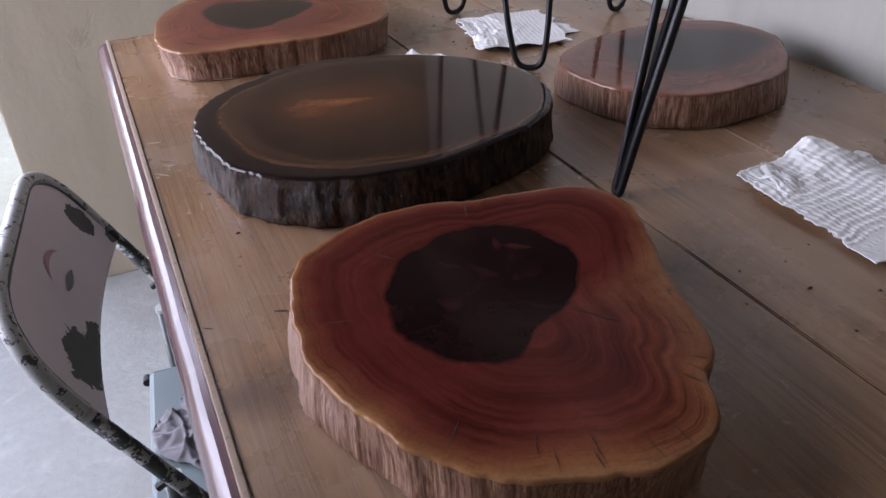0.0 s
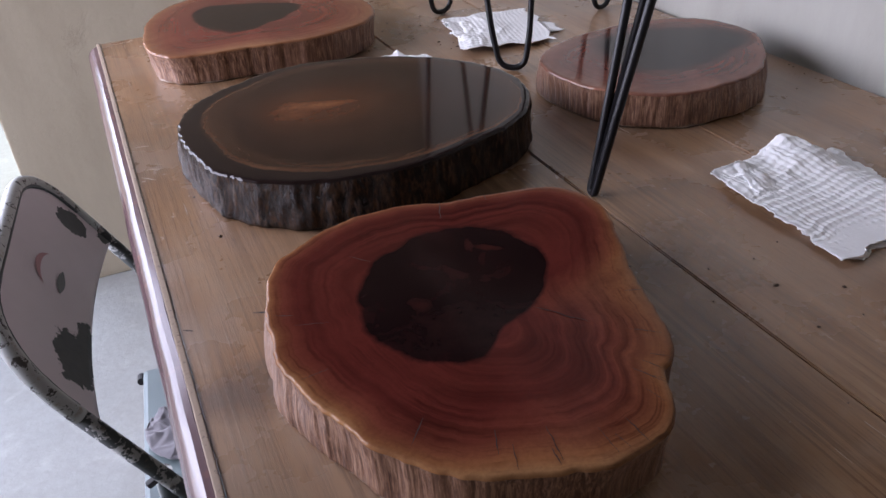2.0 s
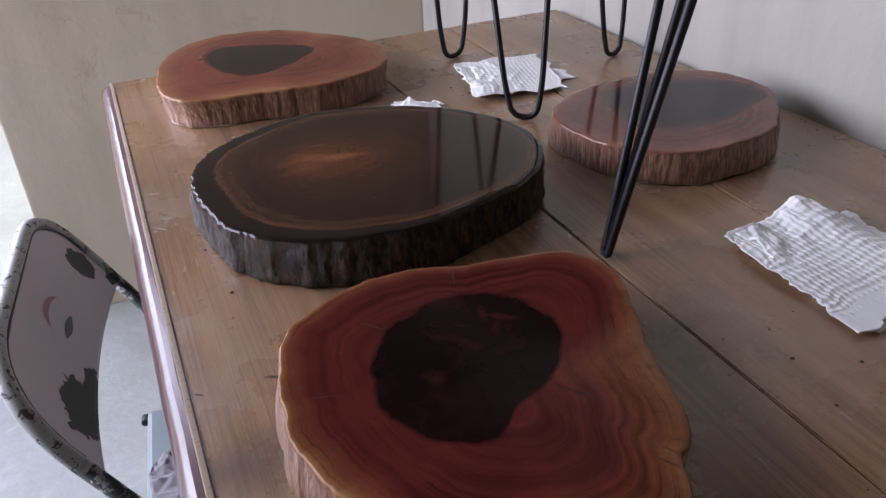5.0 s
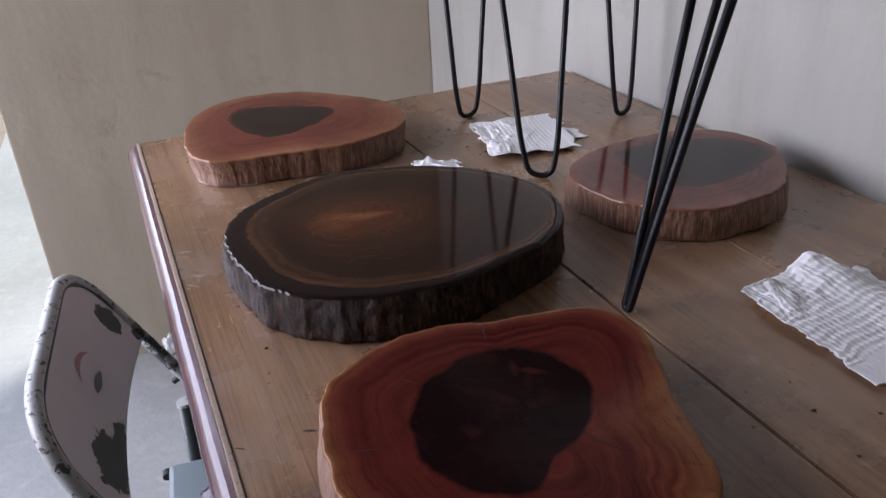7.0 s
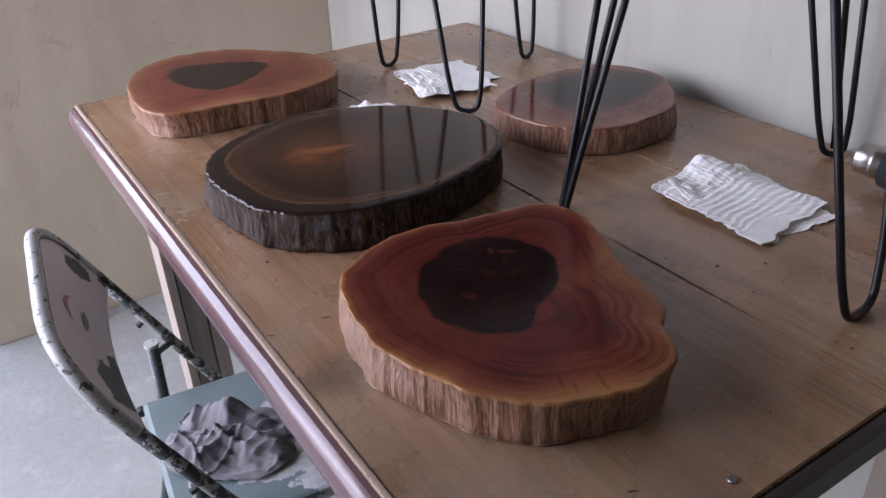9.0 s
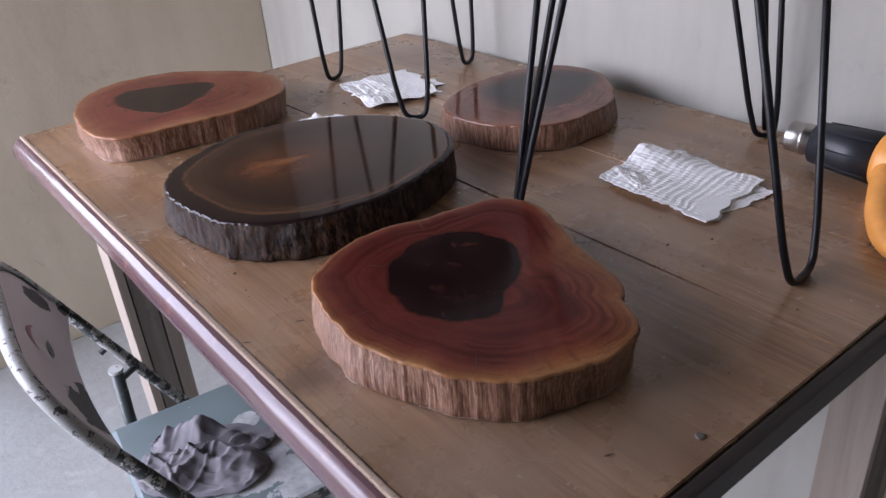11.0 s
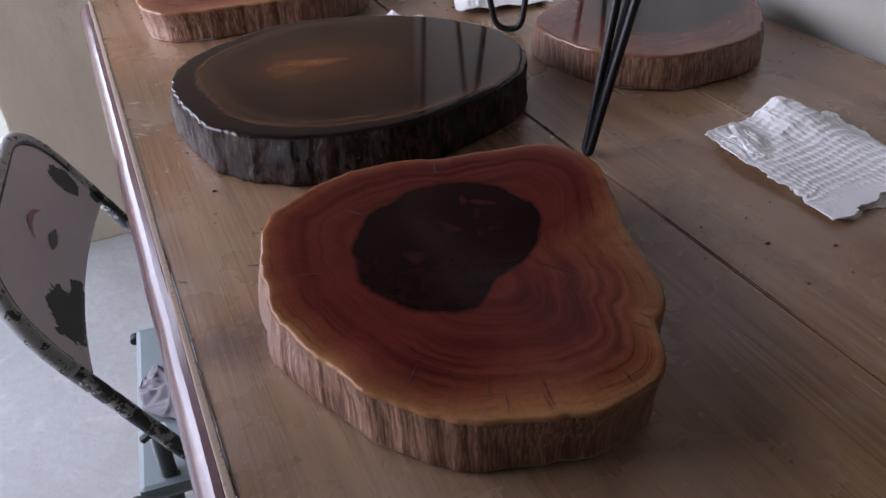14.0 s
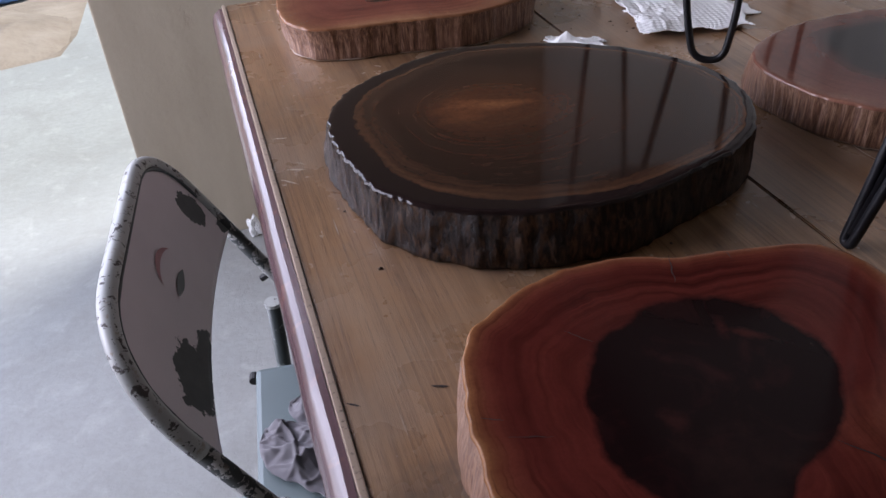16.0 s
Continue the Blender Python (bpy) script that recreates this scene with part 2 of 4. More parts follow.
    cn = calc(n, l, "ADD", cor, calc(n, l, "MULTIPLY", calc(n, l, "SUBTRACT", noise_tex(n, l, v, 40.0, 5, 0.6), 0.5), 0.20))
    cf = ramp(n, l, calc(n, l, "MULTIPLY", cn, 0.5), [(0.5 - core_edge, 1.0), (0.5 + core_edge, 0.0)])
    sp = ramp(n, l, noise_tex(n, l, v, 30.0, 5, 0.65, 1.0), [(0.52, 0.0), (0.80, 1.0)])
    corec = mix(n, l, sp, core, spots)
    for centre, radii, angle, colour in eyes:
        ragged = calc(n, l, "MULTIPLY_ADD", noise_tex(n, l, v, 90.0, 5, 0.65), 3.0, -1.5)
        e = ramp(n, l, calc(n, l, "ADD", blot(n, l, v, centre, radii, angle), ragged), [(0.0, 0.65), (1.5, 0.0)])
        corec = mix(n, l, e, corec, colour)
    l.new(mix(n, l, cf, c, corec), b.inputs["Base Color"])
    l.new(ramp(n, l, noise_tex(n, l, v, 13.0, 5), [(0.35, gloss[0]), (0.7, gloss[1])]), b.inputs["Roughness"])
    bump(n, l, b, noise_tex(n, l, v, 7.0, 2), 0.05, 0.002)
    return m


M_FACE_RED = slab_face("polished_red_wood", (0.110, 0.0215, 0.0160), (0.168, 0.043, 0.026), ((0.27, 0.112, 0.045), (0.35, 0.180, 0.080)), (0.010, 0.0042, 0.0042), 0.016, (0.032, 0.010, 0.009),
                       (((0.022, 0.070), (0.004, 0.012), -20, (0.050, 0.013, 0.011)), ((0.033, 0.059), (0.016, 0.004), -40, (0.064, 0.016, 0.012)), ((-0.036, 0.019), (0.008, 0.009), 30, (0.042, 0.012, 0.010)), ((-0.02, -0.015), (0.035, 0.03), 0, (0.022, 0.0095, 0.008))))
M_FACE_RED_B = slab_face("polished_light_red_wood", (0.175, 0.044, 0.029), (0.225, 0.070, 0.040), ((0.28, 0.12, 0.060), (0.34, 0.17, 0.085)), (0.016, 0.009, 0.007), 0.022, (0.03, 0.015, 0.010), (), 0.18, (0.10, 0.17), 0.45)
M_FACE_RED_C = slab_face("polished_dull_red_wood", (0.105, 0.034, 0.025), (0.15, 0.050, 0.034), ((0.20, 0.080, 0.052), (0.26, 0.12, 0.08)), (0.010, 0.008, 0.008), 0.05, (0.018, 0.013, 0.012), (), 0.28, (0.06, 0.11), 0.6)


def slab_face_dark():
    m, n, l, b = node_mat("polished_dark_wood", 0.08)
    v = coords(n, l)
    b.inputs["Specular IOR Level"].default_value = 0.24
    ring = attr(n, "ring")
    wob = noise_tex(n, l, v, 6.0, 4, 0.55)
    off = calc(n, l, "SUBTRACT", wob, 0.5)
    r2 = calc(n, l, "ADD", ring, calc(n, l, "MULTIPLY", off, 0.10))
    comb = n.new("ShaderNodeCombineXYZ")
    l.new(r2, comb.inputs[0])
    l.new(calc(n, l, "MULTIPLY", wob, 0.2), comb.inputs[1])
    c = ramp(n, l, r2, [(0.0, (0.085, 0.030, 0.013)), (0.25, (0.062, 0.023, 0.011)), (0.50, (0.040, 0.017, 0.010)), (0.75, (0.024, 0.012, 0.008)), (1.0, (0.034, 0.017, 0.011))])
    ragged = calc(n, l, "MULTIPLY_ADD", noise_tex(n, l, coords(n, l, (1, 2.2, 1)), 24.0, 6, 0.65), 1.8, -0.9)
    for centre, radii, angle, colour, deep in (((-0.037, 0.018), (0.085, 0.055), -15, (0.105, 0.034, 0.014), 0.6), ((-0.063, 0.018), (0.024, 0.030), -10, (0.17, 0.058, 0.022), 0.6), ((-0.035, 0.022), (0.040, 0.011), -17, (0.27, 0.105, 0.040), 0.75)):
        c = mix(n, l, ramp(n, l, calc(n, l, "ADD", blot(n, l, v, centre, radii, angle), ragged), [(0.1, deep), (1.15, 0.0)]), c, colour)
    q = calc(n, l, "ADD", calc(n, l, "SUBTRACT", 1.0, attr(n, "sap")), calc(n, l, "MULTIPLY", off, 0.7))
    zone = ramp(n, l, calc(n, l, "MULTIPLY", q, 0.25), [(0.0, 1.0), (0.23, 1.0), (0.28, 0.0)])
    pale = ramp(n, l, calc(n, l, "MULTIPLY", q, 0.25), [(0.23, 0.0), (0.275, 1.0), (0.32, 0.9), (0.37, 0.35), (0.46, 0.45), (0.58, 0.0)])
    c = mix(n, l, calc(n, l, "MULTIPLY", pale, 0.85), c, (0.120, 0.056, 0.029))
    c = mix(n, l, zone, c, (0.019, 0.0115, 0.0105))
    band = ramp(n, l, noise_tex(n, l, comb.outputs[0], 22.0, 6, 0.7), [(0.40, 0.0), (0.60, 1.0)])
    quiet = ramp(n, l, r2, [(0.22, 0.0), (0.45, 0.5)])
    c = mix(n, l, calc(n, l, "MULTIPLY", band, quiet), c, (0.012, 0.006, 0.005))
    glow = ramp(n, l, noise_tex(n, l, comb.outputs[0], 34.0, 5, 0.65), [(0.50, 0.0), (0.66, 0.42)])
    c = mix(n, l, calc(n, l, "MULTIPLY", glow, calc(n, l, "SUBTRACT", 1.0, zone)), c, (0.085, 0.038, 0.019))
    fine = ramp(n, l, noise_tex(n, l, v, 300.0, 4, 0.7), [(0.40, 0.0), (0.70, 0.3)])
    l.new(mix(n, l, fine, c, (0.010, 0.006, 0.005)), b.inputs["Base Color"])
    bump(n, l, b, noise_tex(n, l, v, 6.0, 2), 0.05, 0.002)
    return m


M_FACE_DARK = slab_face_dark()


def bark(name, dark, mid, light, rough, stretch, fibre, fissure, spec, relief):
    """Fibrous side of a slab: fine upright fibres, darker fissures and broad paler areas."""
    m, n, l, b = node_mat(name, rough)
    b.inputs["Specular IOR Level"].default_value = spec
    fib = noise_tex(n, l, coords(n, l, (1, 1, stretch)), fibre, 7, 0.72, 0.25)
    big = noise_tex(n, l, coords(n, l, (1, 1, 0.16)), 170.0, 5, 0.65)
    area = noise_tex(n, l, coords(n, l), 14.0, 4, 0.6)
    c = ramp(n, l, fib, [(0.38, dark), (0.49, mid), (0.60, light)])
    c = mix(n, l, ramp(n, l, area, [(0.45, 0.0), (0.66, 0.45)]), c, mid)
    rift = noise_tex(n, l, coords(n, l, (1, 1, 0.3)), 38.0, 5, 0.7)
    c = mix(n, l, ramp(n, l, rift, [(0.60, 0.0), (0.70, fissure)]), c, dark)
    c = mix(n, l, ramp(n, l, big, [(0.55, 0.0), (0.70, fissure)]), c, dark)
    l.new(c, b.inputs["Base Color"])
    bump(n, l, b, calc(n, l, "ADD", fib, calc(n, l, "MULTIPLY", big, -0.8)), relief, 0.0025)
    return m


M_BARK = bark("stripped_brown_bark", (0.075, 0.030, 0.017), (0.175, 0.085, 0.049), (0.37, 0.222, 0.145), 0.42, 0.08, 560.0, 0.42, 0.6, 0.40)
M_BARK_D = bark("dark_varnished_bark", (0.004, 0.0026, 0.002), (0.017, 0.0085, 0.0048), (0.058, 0.029, 0.014), 0.27, 0.30, 230.0, 0.8, 0.22, 1.0)

M_CRACK, n_, l_, b_ = node_mat("dark_crack", 0.6)
b_.inputs["Base Color"].default_value = (0.015, 0.007, 0.005, 1)


def black_steel():
    m, n, l, b = node_mat("black_painted_steel", 0.42)
    b.inputs["Specular IOR Level"].default_value = 0.3
    l.new(ramp(n, l, noise_tex(n, l, coords(n, l), 90.0, 5), [(0.4, (0.004, 0.004, 0.005)), (0.75, (0.010, 0.010, 0.012))]), b.inputs["Base Color"])
    bump(n, l, b, noise_tex(n, l, coords(n, l), 300.0, 3), 0.15, 0.0006)
    return m


M_ROD = black_steel()


def chipped(name, paint, under, scale, cover, rust=None, patches=()):
    """Old enamel with flaked patches down to the metal; patches: (place, radii) of the large ones."""
    m, n, l, b = node_mat(name, 0.42)
    v = coords(n, l)
    tone = ramp(n, l, noise_tex(n, l, v, 7.0, 5), [(0.3, tuple(c * 0.86 for c in paint)), (0.7, paint)])
    patch = calc(n, l, "ADD", calc(n, l, "MULTIPLY", noise_tex(n, l, v, scale, 4, 0.6, 0.6), 0.68), calc(n, l, "MULTIPLY", noise_tex(n, l, v, scale * 5, 4, 0.65), 0.32))
    f = ramp(n, l, patch, [(cover, 0.0), (cover + 0.012, 1.0)])
    ragged = calc(n, l, "MULTIPLY_ADD", noise_tex(n, l, v, 42.0, 5, 0.65), 1.8, -0.9)
    for place, radii in patches:
        mp = n.new("ShaderNodeMapping")
        mp.vector_type = "POINT"
        mp.inputs["Location"].default_value = tuple(-p / r for p, r in zip(place, radii))
        mp.inputs["Scale"].default_value = tuple(1 / r for r in radii)
        l.new(v, mp.inputs["Vector"])
        ln = n.new("ShaderNodeVectorMath")
        ln.operation = "LENGTH"
        l.new(mp.outputs[0], ln.inputs[0])
        d = calc(n, l, "ADD", ln.outputs["Value"], ragged)
        f = calc(n, l, "MAXIMUM", f, ramp(n, l, d, [(0.97, 1.0), (1.0, 0.0)]))
    u = ramp(n, l, noise_tex(n, l, v, 60.0, 5), [(0.3, tuple(c * 0.6 for c in under)), (0.7, under)])
    c = mix(n, l, f, tone, u)
    if rust:
        rf = ramp(n, l, noise_tex(n, l, v, 70.0, 5, 0.7), [(0.58, 0.0), (0.68, 0.75)])
        c = mix(n, l, rf, c, rust)
    l.new(c, b.inputs["Base Color"])
    l.new(mix(n, l, f, (0.4, 0.4, 0.4), (0.6, 0.6, 0.6)), b.inputs["Roughness"])
    bump(n, l, b, calc(n, l, "SUBTRACT", 1.0, f), 0.5, 0.0006)
    return m


M_PANEL = chipped("chipped_mauve_enamel", (0.62, 0.55, 0.57), (0.045, 0.052, 0.052), 60.0, 0.68, None, (((-0.02, 0.192, 0.634), (0.2, 0.020, 0.022)), ((-0.02, -0.058, 0.606), (0.2, 0.048, 0.024)), ((-0.02, 0.225, 0.590), (0.2, 0.022, 0.012)), ((-0.02, -0.030, 0.590), (0.2, 0.055, 0.013))))
M_TUBE = chipped("chipped_grey_green_enamel", (0.40, 0.415, 0.395), (0.070, 0.062, 0.054), 95.0, 0.565, (0.25, 0.20, 0.145))
M_TUBE_M = chipped("half_flaked_grey_green_enamel", (0.35, 0.355, 0.335), (0.040, 0.048, 0.046), 60.0, 0.475, (0.16, 0.13, 0.10))
M_TUBE_D = chipped("dark_green_enamel", (0.045, 0.058, 0.056), (0.22, 0.25, 0.24), 40.0, 0.62)
M_SEAT = chipped("teal_grey_seat_enamel", (0.135, 0.175, 0.178), (0.50, 0.52, 0.52), 40.0, 0.66, None, (((0.172, 0.052, 0.41), (0.020, 0.018, 0.3)), ((0.170, 0.012, 0.41), (0.014, 0.010, 0.3)), ((0.192, -0.02, 0.41), (0.022, 0.030, 0.3)), ((0.185, -0.075, 0.41), (0.028, 0.026, 0.3)), ((0.143, -0.082, 0.41), (0.030, 0.013, 0.3)), ((0.20, -0.118, 0.41), (0.05, 0.022, 0.3)), ((0.116, -0.074, 0.41), (0.030, 0.009, 0.3)), ((0.178, -0.052, 0.41), (0.016, 0.016, 0.3))))


def paper(name):
    m, n, l, b = node_mat(name, 0.9)
    v = coords(n, l)
    l.new(ramp(n, l, noise_tex(n, l, v, 30.0, 4), [(0.3, (0.83, 0.835, 0.82)), (0.7, (0.90, 0.905, 0.89))]), b.inputs["Base Color"])
    bump(n, l, b, noise_tex(n, l, v, 420.0, 3), 0.3, 0.0008)
    return m


M_PAPER = paper("embossed_white_paper")


def cloth(name, a, c2):
    m, n, l, b = node_mat(name, 0.95)
    v = coords(n, l)
    l.new(ramp(n, l, noise_tex(n, l, v, 40.0, 5), [(0.3, a), (0.7, c2)]), b.inputs["Base Color"])
    b.inputs["Sheen Weight"].default_value = 0.3
    bump(n, l, b, noise_tex(n, l, v, 900.0, 2), 0.3, 0.0006)
    return m


M_CLOTH = cloth("grey_cotton", (0.105, 0.100, 0.110), (0.160, 0.152, 0.165))


def simple(name, colour, rough, metal=0.0, grain=0.12):
    m, n, l, b = node_mat(name, rough, metal)
    l.new(ramp(n, l, noise_tex(n, l, coords(n, l), 60.0, 5), [(0.3, tuple(c * (1 - grain) for c in colour)), (0.7, tuple(min(1, c * (1 + grain)) for c in colour))]), b.inputs["Base Color"])
    bump(n, l, b, noise_tex(n, l, coords(n, l), 400.0, 3), 0.12, 0.0005)
    return m


M_ORANGE = simple("orange_plastic", (0.78, 0.33, 0.07), 0.40)
M_BLACKP = simple("black_plastic", (0.018, 0.02, 0.024), 0.42)
M_CHROME = simple("bright_steel", (0.52, 0.50, 0.47), 0.34, 1.0)
M_STEEL = simple("dull_steel", (0.30, 0.29, 0.28), 0.45, 1.0)
M_CHIP = simple("dark_wood_chip", (0.07, 0.045, 0.03), 0.9)
M_RUBBER = simple("black_rubber", (0.015, 0.015, 0.016), 0.7)
M_BEAD = simple("hardened_varnish_bead", (0.34, 0.265, 0.215), 0.35)
M_DUSTY = simple("pale_dust", (0.55, 0.48, 0.38), 0.9)
M_PINK = simple("faded_red_print", (0.40, 0.20, 0.21), 0.6)
M_BLUE = simple("blue_plastic_sheet", (0.10, 0.22, 0.50), 0.5)


# ---- mesh tools ----
def part(name, bm, material, parent=None, label="", smooth=False):
    """Links a bmesh as one mesh object under a thing or a part."""
    me = bpy.data.meshes.new(name)
    bm.normal_update()
    bm.to_mesh(me)
    bm.free()
    me.materials.append(material)
    if smooth:
        me.polygons.foreach_set("use_smooth", [True] * len(me.polygons))
    ob = new(name, me)
    ob.parent = parent
    if label:
        ob["label"] = label
    return ob


def thing(name, where, label, category, group="", kind=""):
    ob = new(name)
    ob.location = where
    ob.empty_display_size = 0.05
    return tagged(ob, label, category, group, kind)


def box(lo, hi, bevel=0.0, bm=None):
    own = bmesh.new()
    bmesh.ops.create_cube(own, size=1.0)
    lo, hi = Vector(lo), Vector(hi)
    for v in own.verts:
        v.co = Vector([lo[i] + (v.co[i] + 0.5) * (hi[i] - lo[i]) for i in range(3)])
    if bevel:
        bmesh.ops.bevel(own, geom=own.edges[:], offset=bevel, segments=2, affect="EDGES", profile=0.6)
    if bm is None:
        return own
    me = bpy.data.meshes.new("tmp")
    own.to_mesh(me)
    own.free()
    bm.from_mesh(me)
    bpy.data.meshes.remove(me)
    return bm


def tube(points, radius, sides=12, bm=None, closed=False, caps=True):
    """A round bar along a line of points; radius may be one number or one for each point."""
    bm = bm or bmesh.new()
    pts = [Vector(p) for p in points]
    k = len(pts)
    rad = radius if isinstance(radius, (list, tuple)) else [radius] * k
    rings, ref = [], None
    for i, p in enumerate(pts):
        a = pts[(i - 1) % k] if closed or i else p
        c = pts[(i + 1) % k] if closed or i < k - 1 else p
        d = (c - a).normalized()
        if ref is None:
            ref = d.orthogonal().normalized()
        ref = (ref - d * ref.dot(d)).normalized()
        side = d.cross(ref)
        rings.append([bm.verts.new(p + rad[i] * (ref * math.cos(t) + side * math.sin(t))) for t in (2 * math.pi * j / sides for j in range(sides))])
    for i in range(k if closed else k - 1):
        a, c = rings[i], rings[(i + 1) % k]
        for j in range(sides):
            bm.faces.new((a[j], a[(j + 1) % sides], c[(j + 1) % sides], c[j]))
    if caps and not closed:
        bm.faces.new(rings[0][::-1])
        bm.faces.new(rings[-1])
    return bm


def rounded(points, radius, steps=7):
    """A line with its inner corners rounded."""
    pts = [Vector(p) for p in points]
    rad = radius if isinstance(radius, (list, tuple)) else [radius] * (len(pts) - 2)
    out = [pts[0]]
    for i in range(1, len(pts) - 1):
        a, p, c = pts[i - 1], pts[i], pts[i + 1]
        r = min(rad[i - 1], (a - p).length * 0.49, (c - p).length * 0.49)
        s, e = p + (a - p).normalized() * r, p + (c - p).normalized() * r
        for j in range(steps + 1):
            u = j / steps
            out.append(s * (1 - u) ** 2 + p * 2 * u * (1 - u) + e * u * u)
    out.append(pts[-1])
    return out


def ringed(values, angle):
    """A closed smooth curve through equally spaced values, at an angle in turns."""
    k = len(values)
    x = (angle % 1.0) * k
    i, u = int(x), x - int(x)
    a, b, c, d = (values[(i + j - 1) % k] for j in range(4))
    return b + 0.5 * u * (c - a + u * (2 * a - 5 * b + 4 * c - d + u * (3 * (b - c) + d - a)))


def lathe(profile, axis_from, axis_to, sides=28, bm=None):
    """A turned body: profile of (along 0..1, radius)."""
    a, b = Vector(axis_from), Vector(axis_to)
    return tube([a + (b - a) * s for s, r in profile], [r for s, r in profile], sides, bm)


# ---- the room ----
WX, WY, WE = 0.757, 1.478, -0.252
TOP = 0.77


def setting(name, lo, hi, material, label, category, bevel=0.0):
    ob = part(name, box(lo, hi, bevel), material)
    return tagged(ob, label, category, kind="structure")


ground = bmesh.new()
bmesh.ops.create_grid(ground, x_segments=60, y_segments=60, size=400)
for v in ground.verts:
    v.co.z = -0.05
tagged(part("ground", ground, M_EARTH), "bare brown earth outside the workshop door", "ground", kind="structure")

floor_bm = bmesh.new()
outline = [(-2.75, -2.75), (0.95, -2.75), (0.95, 9.0), (-0.47, 9.0), (-0.50, 4.6), (-0.53, 3.66), (-0.55, 3.20), (-0.60, 2.97), (-0.80, 2.92), (-1.3, 2.96), (-2.75, 2.85)]
rim = [floor_bm.verts.new((x, y, 0.0)) for x, y in outline]
face = floor_bm.faces.new(rim)
low = bmesh.ops.extrude_face_region(floor_bm, geom=[face])
for g in low["geom"]:
    if isinstance(g, bmesh.types.BMVert):
        g.co.z = -0.12
bmesh.ops.recalc_face_normals(floor_bm, faces=floor_bm.faces)
tagged(part("floor", floor_bm, M_FLOOR), "worn pale grey concrete floor with scuffs", "floor", kind="structure")

setting("wall_east", (WX, -1.15, 0.0), (WX + 0.15, WY + 0.12, 2.02), M_WALL_R, "pale grey plastered wall with pits and grime", "wall")
setting("wall_north", (WE, WY, 0.0), (WX, WY + 0.12, 2.02), M_WALL_F, "ochre-beige plastered wall ending at an open doorway", "wall", 0.004)
# Added out of view, close behind the camera: cuts bounce onto the slab fronts.
setting("unseen_wall_south", (-1.52, -1.15, 0.0), (WX, -1.0, 2.02), M_WALL_S, "unseen dark wall added close behind the camera to cut bounced light", "wall")
setting("wall_lintel", (-1.38, WY, 1.95), (WE, WY + 0.12, 2.02), M_WALL_F, "plastered lintel over the open doorway", "wall")
# Added out of view: blocks daylight that would reach the fronts from the left.
setting("unseen_wall_west", (-1.52, -1.0, 0.0), (-1.38, 0.16, 2.02), M_WALL_S, "unseen dark wall added beside the gate opening to narrow its light", "wall")
setting("wall_west_lintel", (-1.52, 0.16, 1.95), (-1.38, WY + 0.12, 2.02), M_WALL_R, "plastered lintel over the gate opening", "wall")
# Out of view; its low height and dark tone keep haze off the polished faces.
setting("ceiling", (-1.52, -1.15, 2.02), (WX + 0.15, WY + 0.12, 2.14), M_CEIL, "unseen dark ceiling, set low to darken the slabs' reflections", "ceiling")

# ---- the table ----
XR, Y0, YL = 0.745, -0.308, 0.810
table = thing("work_table", (0.0, 0.0, 0.0), "varnished brown plank work table with a red-brown moulded edge", "table")


def plank(x0, x1, skew0, skew1):
    """One board of the top; its edges run from the front to the far end, barely off square."""
    bm = bmesh.new()
    ends = [(x0 + skew0, Y0), (x1 + skew1, Y0), (x1 - skew1, YL), (x0 - skew0, YL)]
    lower = [bm.verts.new((x, y, TOP - 0.02)) for x, y in ends]
    upper = [bm.verts.new((x, y, TOP)) for x, y in ends]
    bm.faces.new(lower[::-1])
    bm.faces.new(upper)
    for i in range(4):
        bm.faces.new((lower[i], lower[(i + 1) % 4], upper[(i + 1) % 4], upper[i]))
    bmesh.ops.bevel(bm, geom=bm.edges[:], offset=0.0011, segments=2, affect="EDGES")
    return bm


for edges in ((0.0, 0.3564, 0.0, 0.004), (0.3576, 0.5338, 0.004, 0.0), (0.5350, XR, 0.0, 0.0)):
    part("plank", plank(*edges), M_TABLE, table)

# ply lip and rounded moulding along the open side
part("edge_lip", box((-0.0055, Y0, TOP - 0.024), (-0.0006, YL, TOP + 0.0012), 0.001), M_PLY, table, "raw pale ply edge strip")


def moulding():
    """Flat step, slightly rounded bevel and rolled lower face, each with its own crisp edge."""
    bm = bmesh.new()
    bevel = [(-0.0106 - 0.0105 * k / 8 - 0.0018 * math.sin(math.pi * k / 8), -0.0045 - 0.0150 * k / 8 + 0.0018 * math.sin(math.pi * k / 8)) for k in range(9)]
    strips = [[(-0.006, -0.0030), (-0.0104, -0.0036)], bevel, [bevel[-1], (-0.0218, -0.0235), (-0.0212, -0.0290), (-0.0195, -0.0335), (-0.0165, -0.0355)], [(-0.0165, -0.0355), (-0.006, -0.0365)], [(-0.0104, -0.0036), bevel[0]]]
    steps = 110
    for prof in strips:
        rows = []
        for i in range(steps + 1):
            y = Y0 - 0.004 + (YL + 0.004 - Y0) * i / steps
            k = 0.0006 * noise.noise((y * 17, 0.3, 0.0)) + 0.0003 * noise.noise((y * 70, 2.3, 0.0))
            rows.append([bm.verts.new((x + k, y, TOP + z)) for x, z in prof])
        for a, b in zip(rows, rows[1:]):
            for j in range(len(prof) - 1):
                bm.faces.new((a[j], b[j], b[j + 1], a[j + 1]))
    ends = [p for p in strips[0]] + bevel + strips[2][1:] + [(-0.006, -0.0365)]
    for y, flip in ((Y0 - 0.004, 1), (YL, -1)):
        bm.faces.new([bm.verts.new((x, y, TOP + z)) for x, z in ends][::flip])
    return bm


